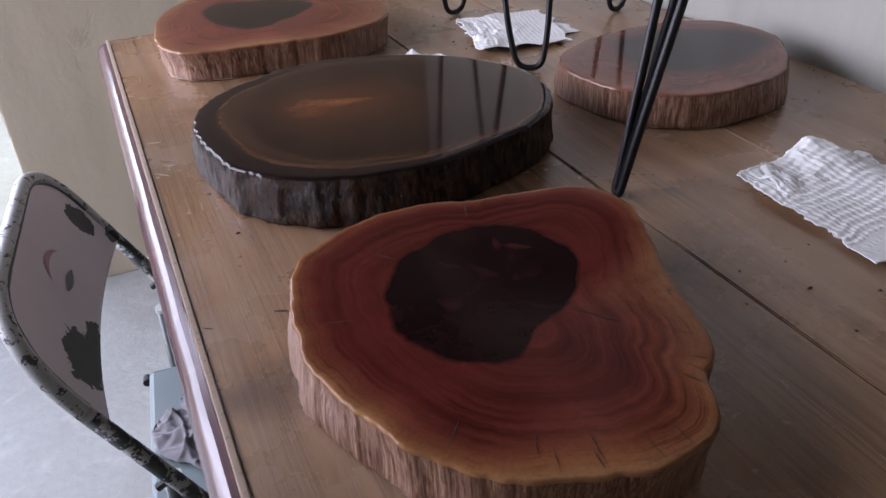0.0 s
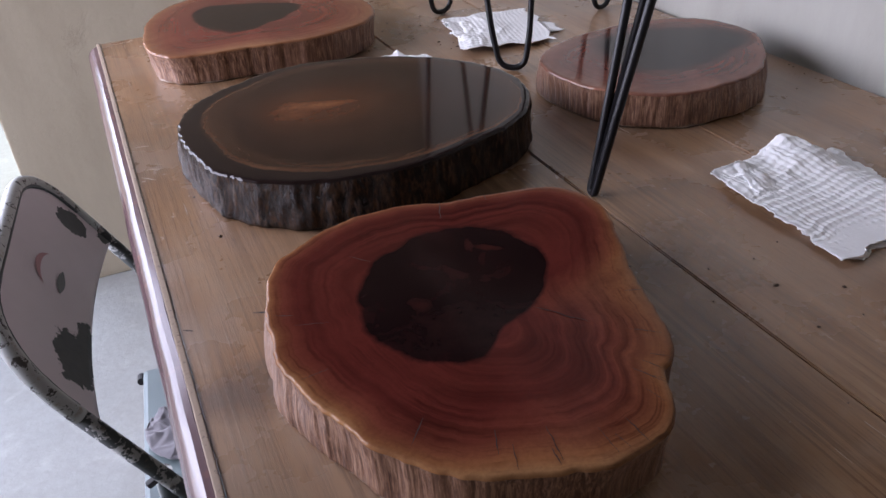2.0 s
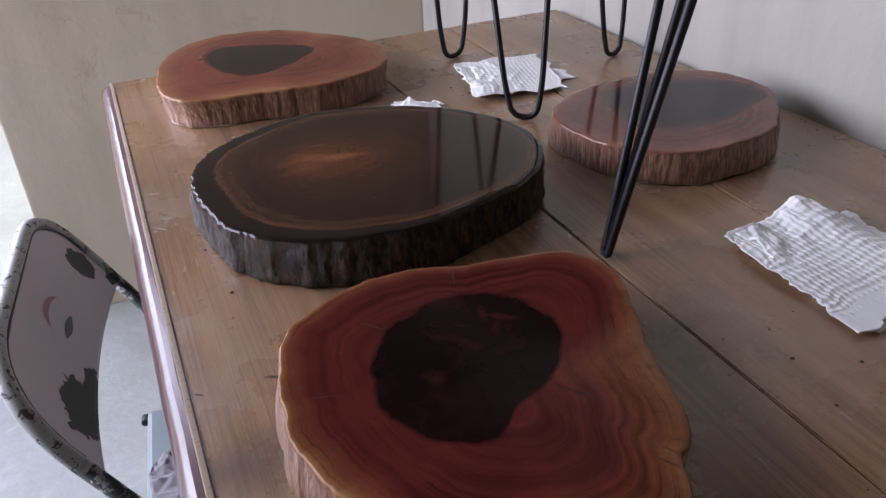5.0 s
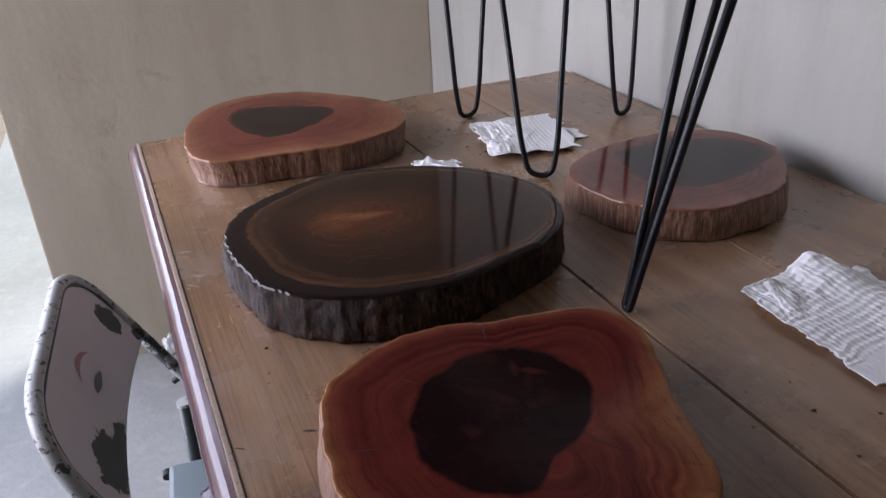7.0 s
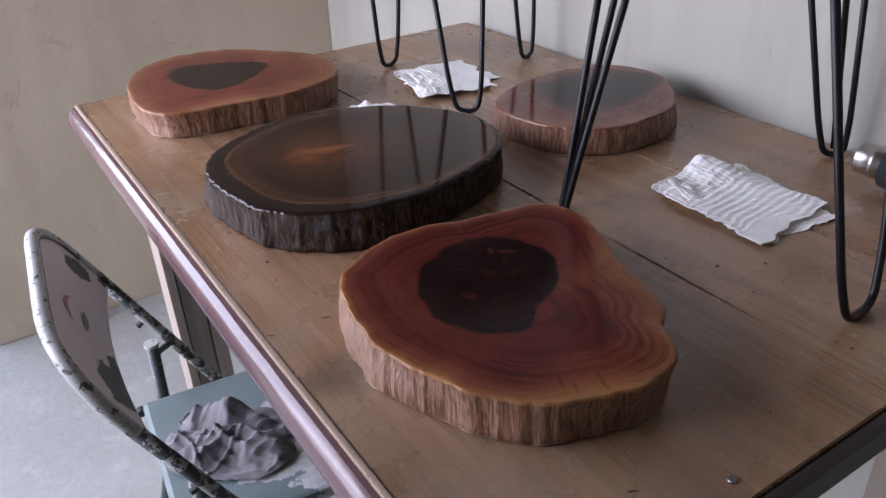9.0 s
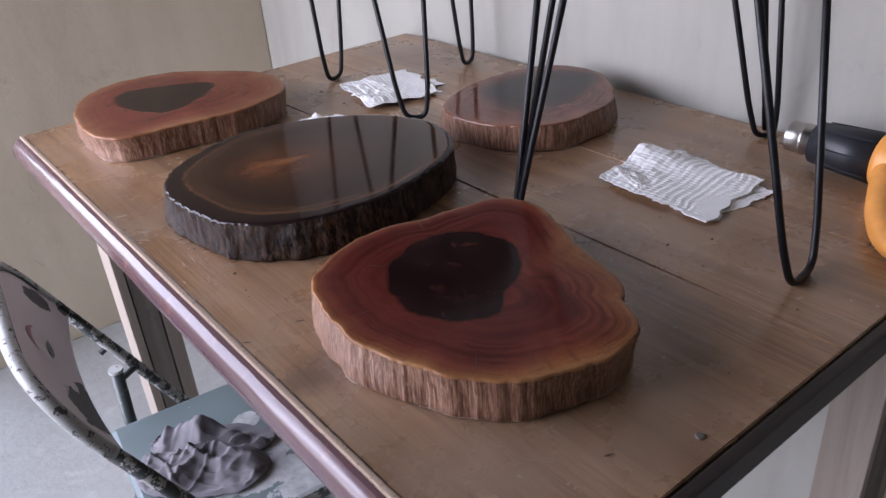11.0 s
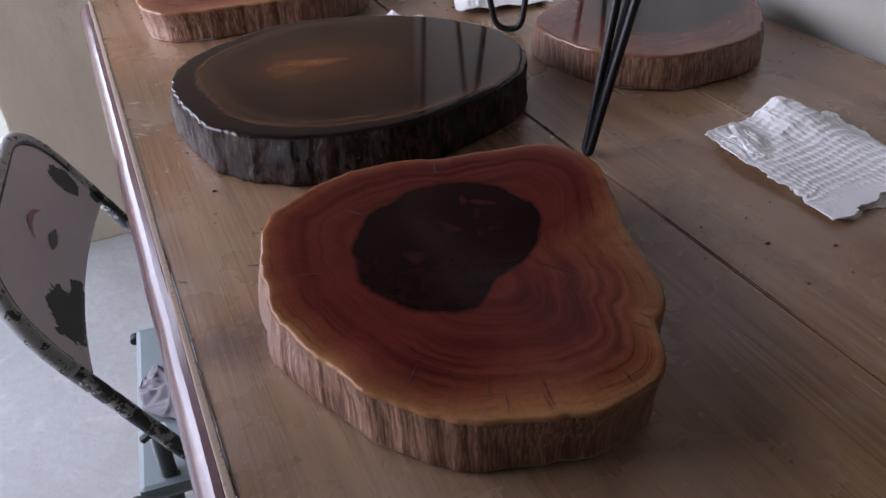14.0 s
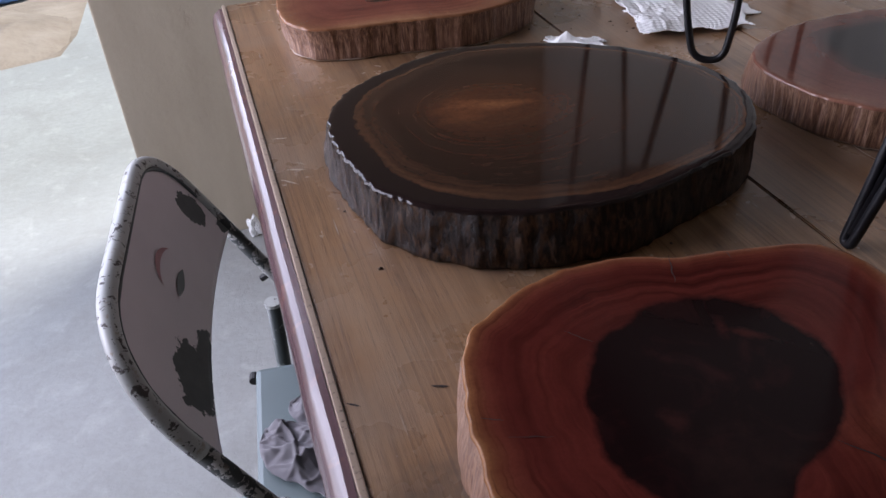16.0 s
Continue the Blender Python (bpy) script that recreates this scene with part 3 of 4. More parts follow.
part("moulding", moulding(), M_MOULD, table, "glossy red-brown rounded wooden moulding", smooth=True)
part("front_edge", box((-0.012, Y0 - 0.012, TOP - 0.030), (XR, Y0 - 0.0012, TOP - 0.0015), 0.003), M_EDGE, table, "dark stained front edge strip")
part("apron", box((0.06, Y0 + 0.020, TOP - 0.085), (0.70, Y0 + 0.042, TOP - 0.021), 0.002), M_EDGE, table, "dark wooden apron under the top")
part("apron", box((0.07, 0.755, TOP - 0.10), (0.70, 0.775, TOP - 0.021), 0.002), M_LEG, table)
part("apron", box((0.035, -0.255, TOP - 0.10), (0.052, 0.728, TOP - 0.021), 0.002), M_LEG, table)


def table_leg(x, y, dx, dy):
    """Two boards that meet at a corner."""
    leg = part("leg", box((x, y, 0.0), (x + dx, y + 0.022, TOP - 0.021), 0.0015), M_LEG, table)
    part("leg_board", box((x - 0.017, y - 0.001, 0.0), (x - 0.0015, y + dy, TOP - 0.021), 0.0015), M_LEG_P, leg, "paler planed side board")
    part("leg_board", box((x + dx + 0.003, y + 0.001, 0.0), (x + dx + 0.028, y + 0.03, TOP - 0.021), 0.0015), M_LEG_P, leg, "paler planed side board")


table_leg(0.066, 0.731, 0.036, 0.06)
table_leg(0.066, -0.262, 0.036, 0.06)
table_leg(0.64, -0.262, 0.05, 0.06)
table_leg(0.64, 0.731, 0.05, 0.06)

# ---- polished slabs ----


def slab_meshes(radii, pith, core_c, core_r, height, sap, notches=(), rough=0.0016, flare=(0.002, 0.0, 0), seed=0, sap_width=0.016, jag=0.0, chunk=0.0, foot=()):
    """Top with ring fields, and the bark side, round the slab's middle."""
    N, M = 420, 40

    def outline(t, teeth=1.0):
        r = ringed(radii, t)
        a = t * 2 * math.pi
        r += rough * noise.noise((math.cos(a) * 6, math.sin(a) * 6, seed)) + rough * 0.7 * noise.noise((math.cos(a) * 17, math.sin(a) * 17, seed + 3))
        r += teeth * jag * noise.noise((math.cos(a) * 42, math.sin(a) * 42, seed + 5)) * max(0.0, math.cos(a - 3.0))
        for at, deep, wide in notches:
            d = (t - at / 360.0 + 0.5) % 1.0 - 0.5
            r -= deep * math.exp(-((d * 360 / wide) ** 2))
        return r

    rim = []
    for i in range(N):
        t = i / N
        r = outline(t)
        rim.append(Vector((r * math.cos(t * 2 * math.pi), r * math.sin(t * 2 * math.pi), 0)))
    reach = [(q - Vector((*pith, 0))).length for q in rim]
    even = [sum(reach[(i + j) % N] for j in range(-22, 23)) / 45 for i in range(N)]
    top = bmesh.new()
    ring, sapf, core, rimd = (top.verts.layers.float.new(k) for k in ("ring", "sap", "core", "rimd"))
    P, C = Vector((*pith, 0)), Vector((*core_c, 0))

    def put(co, s, i):
        v = top.verts.new(co)
        v[ring] = s
        a = 360.0 * i / N
        width = sap_width
        for at, amount, wide in sap:
            d = (a - at + 180) % 360 - 180
            width += amount * math.exp(-((d / wide) ** 2))
        v[rimd] = (1.0 - s) * (reach[i] + (even[i] - reach[i]) * min(1.0, 3.0 * (1.0 - s)))
        v[sapf] = max(-6.0, 1.0 - v[rimd] / width)
        d = Vector((co.x, co.y, 0)) - C
        v[core] = d.length / ringed(core_r, math.atan2(d.y, d.x) / (2 * math.pi)) if core_r else 5.0
        return v

    mid = put(Vector((P.x, P.y, height)), 0.0, 0)
    rows = []
    for k in range(1, M + 1):
        s = k / M
        row = []
        for i in range(N):
            q = P.lerp(rim[i], s * 0.985)
            row.append(put(Vector((q.x, q.y, height)), s * 0.985, i))
        rows.append(row)
    for s, dz in ((0.992, 0.0003), (0.997, 0.0011), (1.0, 0.0024)):
        rows.append([put(Vector((rim[i].x * s, rim[i].y * s, height - dz)), s, i) for i in range(N)])
    for i in range(N):
        top.faces.new((mid, rows[0][i], rows[0][(i + 1) % N]))
        for a, b in zip(rows, rows[1:]):
            top.faces.new((a[i], b[i], b[(i + 1) % N], a[(i + 1) % N]))
    side = bmesh.new()
    L = 14
    lev = []
    n2 = N * 2
    for k in range(L + 1):
        z = (height - 0.0023) * (1 - k / L)
        row = []
        for i in range(n2):
            t = i / n2
            a = t * 2 * math.pi
            r = outline(t, max(0.0, 1 - k / 4))
            p = (math.cos(a) * r, math.sin(a) * r)
            g = noise.noise((p[0] * 330, p[1] * 330, z * 26 + seed)) * 0.00045 + noise.noise((p[0] * 150, p[1] * 150, z * 30 + seed)) * 0.0004 + chunk * noise.noise((p[0] * 55, p[1] * 55, z * 55 + seed)) + chunk * 0.6 * abs(noise.noise((p[0] * 120, p[1] * 120, z * 70 + seed))) + noise.noise((p[0] * 30, p[1] * 30, z * 40 + seed)) * 0.0011
            fade = min(1.0, k / 2.0)
            push = flare[0] + flare[1] * max(0.0, math.cos(a - radians(flare[2]))) + (ringed(foot, t) if foot else 0.0)
            r += (g - 0.0004) * fade + push * math.sin(math.pi * 0.62 * k / L) - (0.002 if k == L else 0.0)
            row.append(side.verts.new((math.cos(a) * r, math.sin(a) * r, z)))
        lev.append(row)
    for a, b in zip(lev, lev[1:]):
        for i in range(n2):
            side.faces.new((a[i], b[i], b[(i + 1) % n2], a[(i + 1) % n2]))
    foot = [v.co.copy() for v in lev[-1]]
    side.faces.new(lev[-1])
    bmesh.ops.recalc_face_normals(side, faces=side.faces)
    bead = [Vector((v[0] * 1.004, v[1] * 1.004, 0.0009)) for v in foot[::3]]
    return top, side, bead


def crack_mesh(a, b, width, height, seed):
    """A thin drying crack between two points of a slab's top."""
    bm = bmesh.new()
    a, b = Vector((*a, 0)), Vector((*b, 0))
    side = (b - a).normalized().cross(Vector((0, 0, 1)))
    left, right = [], []
    for k in range(13):
        u = k / 12
        w = 1.1 * width * (math.sin(math.pi * min(1, u * 0.9 + 0.08))) * (0.7 + 0.5 * noise.noise((u * 7, seed, 0)))
        q = a.lerp(b, u) + side * min(0.0016, 0.03 * (b - a).length) * noise.noise((u * 4, seed, 5)) + Vector((0, 0, height + 0.0004))
        left.append(bm.verts.new(q + side * max(w, 0.0001)))
        right.append(bm.verts.new(q - side * max(w, 0.0001)))
    for k in range(12):
        bm.faces.new((left[k], right[k], right[k + 1], left[k + 1]))
    bmesh.ops.recalc_face_normals(bm, faces=bm.faces)
    if bm.faces[0].normal.z < 0:
        bmesh.ops.reverse_faces(bm, faces=bm.faces)
    return bm


def slab(name, where, turn, radii, height, face, side_mat, label, category="wood slab", pith=(0, 0), core_c=(0, 0), core_r=(), sap=(), notches=(), cracks=(), rough=0.0016, flare=(0.002, 0.0, 0), seed=0, sap_width=0.016, jag=0.0, chunk=0.0, checks=0, check_at=0.78, group="polished slabs", bead_line=True, foot=()):
    ob = thing(name, where, label, category, group)
    ob.rotation_euler = (0, 0, radians(turn))
    top, side, bead = slab_meshes(radii, pith, core_c, core_r, height, sap, notches, rough, flare, seed, sap_width, jag, chunk, foot)
    part("polished_face", top, face, ob, "polished end-grain face with growth rings", smooth=True)
    part("bark_edge", side, side_mat, ob, "rough fibrous bark edge", smooth=True)
    if bead_line:
        part("varnish_bead", tube(bead, [0.0002 + 0.0013 * max(0.0, noise.noise((p.x * 30, p.y * 30, seed)) + 0.15) for p in bead], 6, closed=True), M_BEAD, ob, "thin pale line of hardened varnish", smooth=True)
    rnd = random.Random(seed)
    cracks = list(cracks)
    for _ in range(checks):
        t = rnd.gauss(check_at, 0.16)
        k = ringed(radii, t)
        r0, r1 = k - rnd.uniform(0.008, 0.026), k - rnd.uniform(0.0025, 0.006)
        sway = rnd.uniform(-0.012, 0.012)
        c0, c1 = 2 * math.pi * t, 2 * math.pi * (t + sway * 0.3)
        cracks.append(((r0 * math.cos(c0), r0 * math.sin(c0)), (r1 * math.cos(c1), r1 * math.sin(c1)), rnd.uniform(0.00016, 0.0004)))
    for i, (a, b, w) in enumerate(cracks):
        part("crack", crack_mesh(a, b, w, height, seed + i), M_CRACK, ob)
    return ob


SLAB_LIFT = TOP + 0.0005
slab("wood_slab", (0.182, -0.073, SLAB_LIFT), 0, (0.1092, 0.1285, 0.1567, 0.1638, 0.1467, 0.1388, 0.1470, 0.1530, 0.1555, 0.1574, 0.1442, 0.1368, 0.1332, 0.1285, 0.1297, 0.1357, 0.1409, 0.1411, 0.1482, 0.1438, 0.1234, 0.1154, 0.1068, 0.1030), 0.042, M_FACE_RED, M_BARK,
     "red-brown polished live-edge slab with near-black heartwood", pith=(-0.010, 0.014), core_c=(-0.0065, 0.025),
     core_r=(0.0661, 0.0705, 0.0736, 0.0784, 0.0768, 0.0758, 0.0734, 0.0685, 0.0672, 0.0661, 0.0656, 0.0664, 0.0682, 0.0713, 0.0731, 0.0747, 0.0776, 0.0747, 0.0569, 0.0495, 0.0504, 0.0522, 0.0549, 0.0591),
     sap=((-25, 0.017, 28), (-80, 0.010, 40), (90, -0.002, 60)), flare=(0.0, 0.0, 0), sap_width=0.0058, notches=((-60, 0.0022, 4), (-51, -0.0012, 4), (-34, 0.0010, 4)), foot=(0.0, 0.0, 0.0, 0.0, 0.0015, 0.0055, 0.004, -0.0005, -0.001, -0.006, -0.0025, 0.001),
     cracks=(((0.026, -0.017), (0.048, -0.047), 0.0006), ((0.019, 0.112), (0.029, 0.1365), 0.0005), ((-0.048, 0.082), (-0.059, 0.096), 0.0004), ((-0.045, -0.100), (-0.051, -0.116), 0.0004), ((0.020, -0.124), (0.021, -0.143), 0.0004), ((0.062, -0.088), (0.071, -0.095), 0.0004), ((-0.02, -0.11), (-0.024, -0.134), 0.0004), ((-0.075, -0.075), (-0.088, -0.090), 0.0004), ((0.085, -0.03), (0.098, -0.035), 0.0004), ((-0.095, 0.03), (-0.115, 0.037), 0.0003)), rough=0.002, seed=2, checks=12, check_at=0.80)
slab("wood_slab", (0.218, 0.279, SLAB_LIFT), 0, (0.1695, 0.1599, 0.1525, 0.1458, 0.1424, 0.1434, 0.1485, 0.1541, 0.1579, 0.1649, 0.1743, 0.1748, 0.1710, 0.1715, 0.1724, 0.1675, 0.1605, 0.1535, 0.1510, 0.1488, 0.1518, 0.1628, 0.1710, 0.1728), 0.045, M_FACE_DARK, M_BARK_D,
     "dark brown polished live-edge slab with a pale heart", pith=(-0.045, 0.026), rough=0.0022, seed=11, flare=(0.001, 0.0, 0), jag=0.0022, chunk=0.0022, bead_line=False, sap=((185, 0.010, 62), (330, -0.004, 60)), sap_width=0.0125, foot=(0.0, 0.0, 0.0, 0.0, 0.004, 0.006, 0.001, 0.001, 0.005, 0.004, 0.0, 0.0))
slab("wood_slab", (0.2035, 0.6815, SLAB_LIFT), 0, (0.1515, 0.1387, 0.1285, 0.1265, 0.1340, 0.1402, 0.1465, 0.1541, 0.1570, 0.1535, 0.1490, 0.1470, 0.1482, 0.1570, 0.1725, 0.1728, 0.1550, 0.1425, 0.1432, 0.1530, 0.1620, 0.1718, 0.1717, 0.1620), 0.039, M_FACE_RED_B, M_BARK,
     "wavy-edged light red polished slab with a dark brown heart", pith=(-0.004, 0.006), core_c=(-0.003, 0.006),
     core_r=(0.0704, 0.0674, 0.0600, 0.0541, 0.0559, 0.0578, 0.0607, 0.0726, 0.0850, 0.0890, 0.0840, 0.0782, 0.0724, 0.0716, 0.0728, 0.0751, 0.0806, 0.0751, 0.0666, 0.0583, 0.0576, 0.0569, 0.0592, 0.0655),
     sap=((-20, 0.016, 40),), sap_width=0.012, flare=(0.0, -0.002, 230), rough=0.0024, seed=23, checks=8, foot=(-0.004, 0.0, 0.0, 0.0, 0.0, 0.003, 0.0, -0.004, -0.003, -0.001, 0.0, -0.004))
slab("wood_slab", (0.5705, 0.2565, SLAB_LIFT), 0, (0.1323, 0.1361, 0.1399, 0.1334, 0.1223, 0.1136, 0.1098, 0.1110, 0.1159, 0.1243, 0.1348, 0.1369, 0.1332, 0.1301, 0.1262, 0.1240, 0.1201, 0.1131, 0.1083, 0.1088, 0.1101, 0.1087, 0.1129, 0.1207), 0.037, M_FACE_RED_C, M_BARK,
     "dull red polished slab with a wide grey-black heart", pith=(0.010, 0.010), core_c=(0.0265, 0.013),
     core_r=(0.0914, 0.0823, 0.0735, 0.0673, 0.0623, 0.0645, 0.0667, 0.0689, 0.0779, 0.0871, 0.0868, 0.0854, 0.0878, 0.0920, 0.0900, 0.0835, 0.0759, 0.0679, 0.0630, 0.0635, 0.0641, 0.0647, 0.0810, 0.0920), rough=0.0018, seed=37, foot=(0.0, 0.0, 0.0, 0.0, 0.0, 0.003, -0.004, -0.002, 0.0, 0.003, 0.003, 0.002))

# ---- hairpin stools on the table ----


def hairpin_stool(where, feet, top_r, turn, label, seed):
    ob = thing("hairpin_stool", (*where, TOP), label, "stool", "hairpin stools")
    H = 0.40
    disc = (1.0, 0.97, 1.03, 1.01, 0.96, 1.0, 1.04, 0.99, 0.97, 1.02, 1.0, 0.98)
    top, side, _ = slab_meshes([top_r * d for d in disc], (0.01, 0.01), (0.01, 0.0), [top_r * 0.4] * 8, 0.04, (), seed=seed)
    seat = part("seat", top, M_FACE_RED_B, ob, "polished live-edge wooden seat", smooth=True)
    seat.location.z = H
    part("bark_edge", side, M_BARK, seat, smooth=True)
    for foot, lean, half, third, pinch in feet:
        f = Vector((foot[0] - where[0], foot[1] - where[1], 0.004))
        out = -Vector((*lean, 0)).normalized()
        up = Vector((*lean, H - 0.004))
        side_v = Vector((*half, 0))
        tan = side_v.normalized()
        a0 = f + up * 0.10 + side_v * pinch
        b0 = f + up * 0.10 - side_v * pinch
        flat = side_v.length * pinch * 0.64
        line = [f + up + side_v, a0, f + tan * flat, f - tan * flat, b0, f + up - side_v]
        leg = part("hairpin_leg", tube(rounded(line, [0.022, 0.016, 0.016, 0.022], 8), 0.0037, 12), M_ROD, ob, "black bent steel rod leg", smooth=True)
        if third:
            part("brace_rod", tube([f + Vector((*third, H - 0.004)), f + Vector((*third, H - 0.004)) * 0.02], 0.0036, 10), M_ROD, leg, smooth=True)
        c = f + up
        c.z = H - 0.0045
        plate = bmesh.new()
        quad = [c + tan * 0.07 + out * 0.012, c - tan * 0.07 + out * 0.012, c - tan * 0.05 - out * 0.06, c + tan * 0.05 - out * 0.06]
        lo = [plate.verts.new(q) for q in quad]
        hi = [plate.verts.new(q + Vector((0, 0, 0.004))) for q in quad]
        plate.faces.new(lo), plate.faces.new(hi)
        for i in range(4):
            plate.faces.new((lo[i], lo[(i + 1) % 4], hi[(i + 1) % 4], hi[i]))
        bmesh.ops.recalc_face_normals(plate, faces=plate.faces)
        part("mounting_plate", plate, M_ROD, leg)
    return ob


hairpin_stool((0.537, 0.526), (((0.452, 0.388), (0.013, 0.058), (0.0426, -0.0343), None, 0.42), ((0.682, 0.539), (-0.026, -0.002), (0.0475, 0.0127), None, 0.42), ((0.477, 0.654), (-0.010, -0.027), (-0.053, -0.015), None, 0.42)), 0.165, 0, "three-legged stool with black hairpin legs standing on the table", 51)
hairpin_stool((0.520, -0.040), (((0.362, 0.075), (0.0466, -0.0451), (0.0021, 0.031), (0.0727, -0.0276), 0.18), ((0.432, -0.230), (0.0236, 0.086), (0.0811, 0.0075), None, 0.42), ((0.713, -0.017), (-0.073, 0.0283), (0.0337, -0.0264), (-0.035, 0.0313), 0.42)), 0.185, 0, "larger three-legged stool with black hairpin legs on the table", 57)

# ---- folded paper towels ----


def towel(where, corners, layers, label, seed, crease=0.006, peak=0.0, slack_end=False, emboss=(0.00018, 150)):
    """Embossed kitchen paper, folded over on itself."""
    ob = thing("paper_towel", (*where, TOP), label, "paper towel", "paper towels")
    for k in range(layers):
        bm = bmesh.new()
        nx, ny = 170, 150
        c = [Vector((x - where[0], y - where[1], 0)) for x, y in corners[k]]
        base = 0.0012 + 0.0035 * k
        g = []
        for j in range(ny + 1):
            row = []
            v = j / ny
            for i in range(nx + 1):
                u = i / nx
                q = c[0].lerp(c[1], u).lerp(c[3].lerp(c[2], u), v)
                e = min(u, 1 - u, v, 1 - v)
                w = 0.009 * max(0.0, 1 - e * 5)
                q = q + Vector((noise.noise((u * 30, v * 30, seed + k)), noise.noise((u * 30 + 9, v * 30, seed + k)), 0)) * 0.0022 * max(0.0, 1 - e * 12)
                q = q + Vector((noise.noise((u * 5, v * 5, seed + k)), noise.noise((u * 5 + 9, v * 5, seed + k)), 0)) * (w + 0.001)
                h = base + emboss[0] * math.sin(v * emboss[1] + 2.0 * noise.noise((u * 3, v * 3, seed))) * (1 + 0.5 * noise.noise((u * 40, v * 40, seed))) + 0.75 * emboss[0] * math.sin(u * 125 + 1.5 * math.sin(v * 5))
                loose = (1 - (v if slack_end else u)) ** (2.4 if slack_end else 1.6)
                h += crease * 1.3 * loose * max(0.0, noise.noise((u * 3.0, v * 2.2, seed + k * 3)) + 0.2) + crease * 0.9 * loose ** 2 * max(0.0, noise.noise((u * 9.0, v * 6, seed + k * 5)))
                h += crease * 0.22 * loose * max(0.0, 0.3 - abs(noise.noise((u * 5 + 5, v * 4, seed)))) / 0.3 * min(1, e * 9)
                h += crease * 0.3 * (noise.noise((u * 1.6, v * 1.6, seed + 8)) + 0.4)
                h += peak * max(0.0, 1 - abs(u - 0.25 - 0.1 * v) / 0.22) * max(0.0, 1 - abs(v - 0.35) / 0.35)
                row.append(bm.verts.new((q.x, q.y, max(h, base))))
            g.append(row)
        for j in range(ny):
            for i in range(nx):
                bm.faces.new((g[j][i], g[j][i + 1], g[j + 1][i + 1], g[j + 1][i]))
        bmesh.ops.recalc_face_normals(bm, faces=bm.faces)
        if bm.faces[0].normal.z < 0:
            bmesh.ops.reverse_faces(bm, faces=bm.faces)
        lay = part("paper_layer", bm, M_PAPER, ob, smooth=True)
        sol = lay.modifiers.new("thickness", "SOLIDIFY")
        sol.thickness, sol.offset = 0.0009, -1
    return ob


towel((0.525, -0.02), [[(0.480, 0.034), (0.600, 0.034), (0.581, -0.117), (0.472, -0.100)], [(0.466, 0.045), (0.575, 0.066), (0.592, -0.092), (0.462, -0.106)]], 2, "folded white embossed paper towel lying on the table", 3, 0.0095, 0.0, True, (0.00036, 102))
towel((0.51, 0.53), [[(0.454, 0.600), (0.573, 0.590), (0.586, 0.485), (0.434, 0.482)], [(0.458, 0.606), (0.586, 0.592), (0.550, 0.447), (0.426, 0.472)]], 2, "folded white embossed paper towel under a hairpin leg", 9, 0.008)
towel((0.355, 0.485), [[(0.318, 0.495), (0.337, 0.521), (0.381, 0.492), (0.371, 0.451)]], 1, "small torn scrap of white paper towel", 15, 0.008, 0.016)

# ---- folding chair ----
chair = thing("folding_chair", (-0.083, 0.350, 0.0), "old metal folding chair with chipped grey-mauve paint", "chair")
chair.rotation_euler = (0, 0, radians(-6))


def rail(z):
    return -0.002 + (0.583 - z) * 0.53


FAR, NEAR, BACK_TOP = 0.228, -0.147, 0.708
u_line = [(rail(0.012), FAR, 0.012), (rail(0.45), FAR, 0.45), (rail(BACK_TOP), FAR - 0.004, BACK_TOP), (rail(BACK_TOP), NEAR + 0.006, BACK_TOP), (rail(0.45), NEAR, 0.45), (rail(0.012), NEAR, 0.012)]
u_pts = rounded(u_line, [0.05, 0.085, 0.115, 0.05], 12)
low_z = 0.60
first = next(i for i, p in enumerate(u_pts) if p.z > low_z)
last = len(u_pts) - 1 - next(i for i, p in enumerate(reversed(u_pts)) if p.z > low_z)


def on_rail(a, b):
    return a.lerp(b, (low_z - a.z) / (b.z - a.z))


cut_a, cut_b = on_rail(u_pts[first - 1], u_pts[first]), on_rail(u_pts[last], u_pts[last + 1])
part("tube_top", tube([cut_a] + u_pts[first:last + 1] + [cut_b], 0.0085, 14), M_TUBE, chair, "bent steel tube with flaking grey-green paint", smooth=True)
part("side_rail", tube(u_pts[:first] + [cut_a], 0.0085, 14), M_TUBE_M, chair, "steel tube rail with most paint flaked off", smooth=True)
part("side_rail", tube([cut_b] + u_pts[last + 1:], 0.0085, 14), M_TUBE_M, chair, "steel tube rail with most paint flaked off", smooth=True)


def back_panel():
    bm = bmesh.new()
    ny, nz = 48, 20
    z0, z1 = 0.580, 0.7055
    g = []
    mid, half0 = (FAR + NEAR) / 2, (FAR - NEAR) / 2 - 0.003
    for k in range(nz + 1):
        v = k / nz
        row = []
        for i in range(ny + 1):
            u = -1 + 2 * i / ny
            z = z0 + (z1 - z0) * v
            half = half0
            if z > 0.618:
                half -= 0.078 * (1 - math.sqrt(max(0.0, 1 - ((z - 0.618) / 0.0885) ** 2)))
            lat = mid + u * half
            sag = 0.004 - 0.016 * (1 - u * u) * (1 - 0.6 * v)
            row.append(bm.verts.new((rail(z) + sag, lat, z)))
        g.append(row)
    for k in range(nz):
        for i in range(ny):
            bm.faces.new((g[k][i], g[k][i + 1], g[k + 1][i + 1], g[k + 1][i]))
    bmesh.ops.recalc_face_normals(bm, faces=bm.faces)
    bmesh.ops.solidify(bm, geom=bm.faces[:], thickness=0.0015)
    return bm


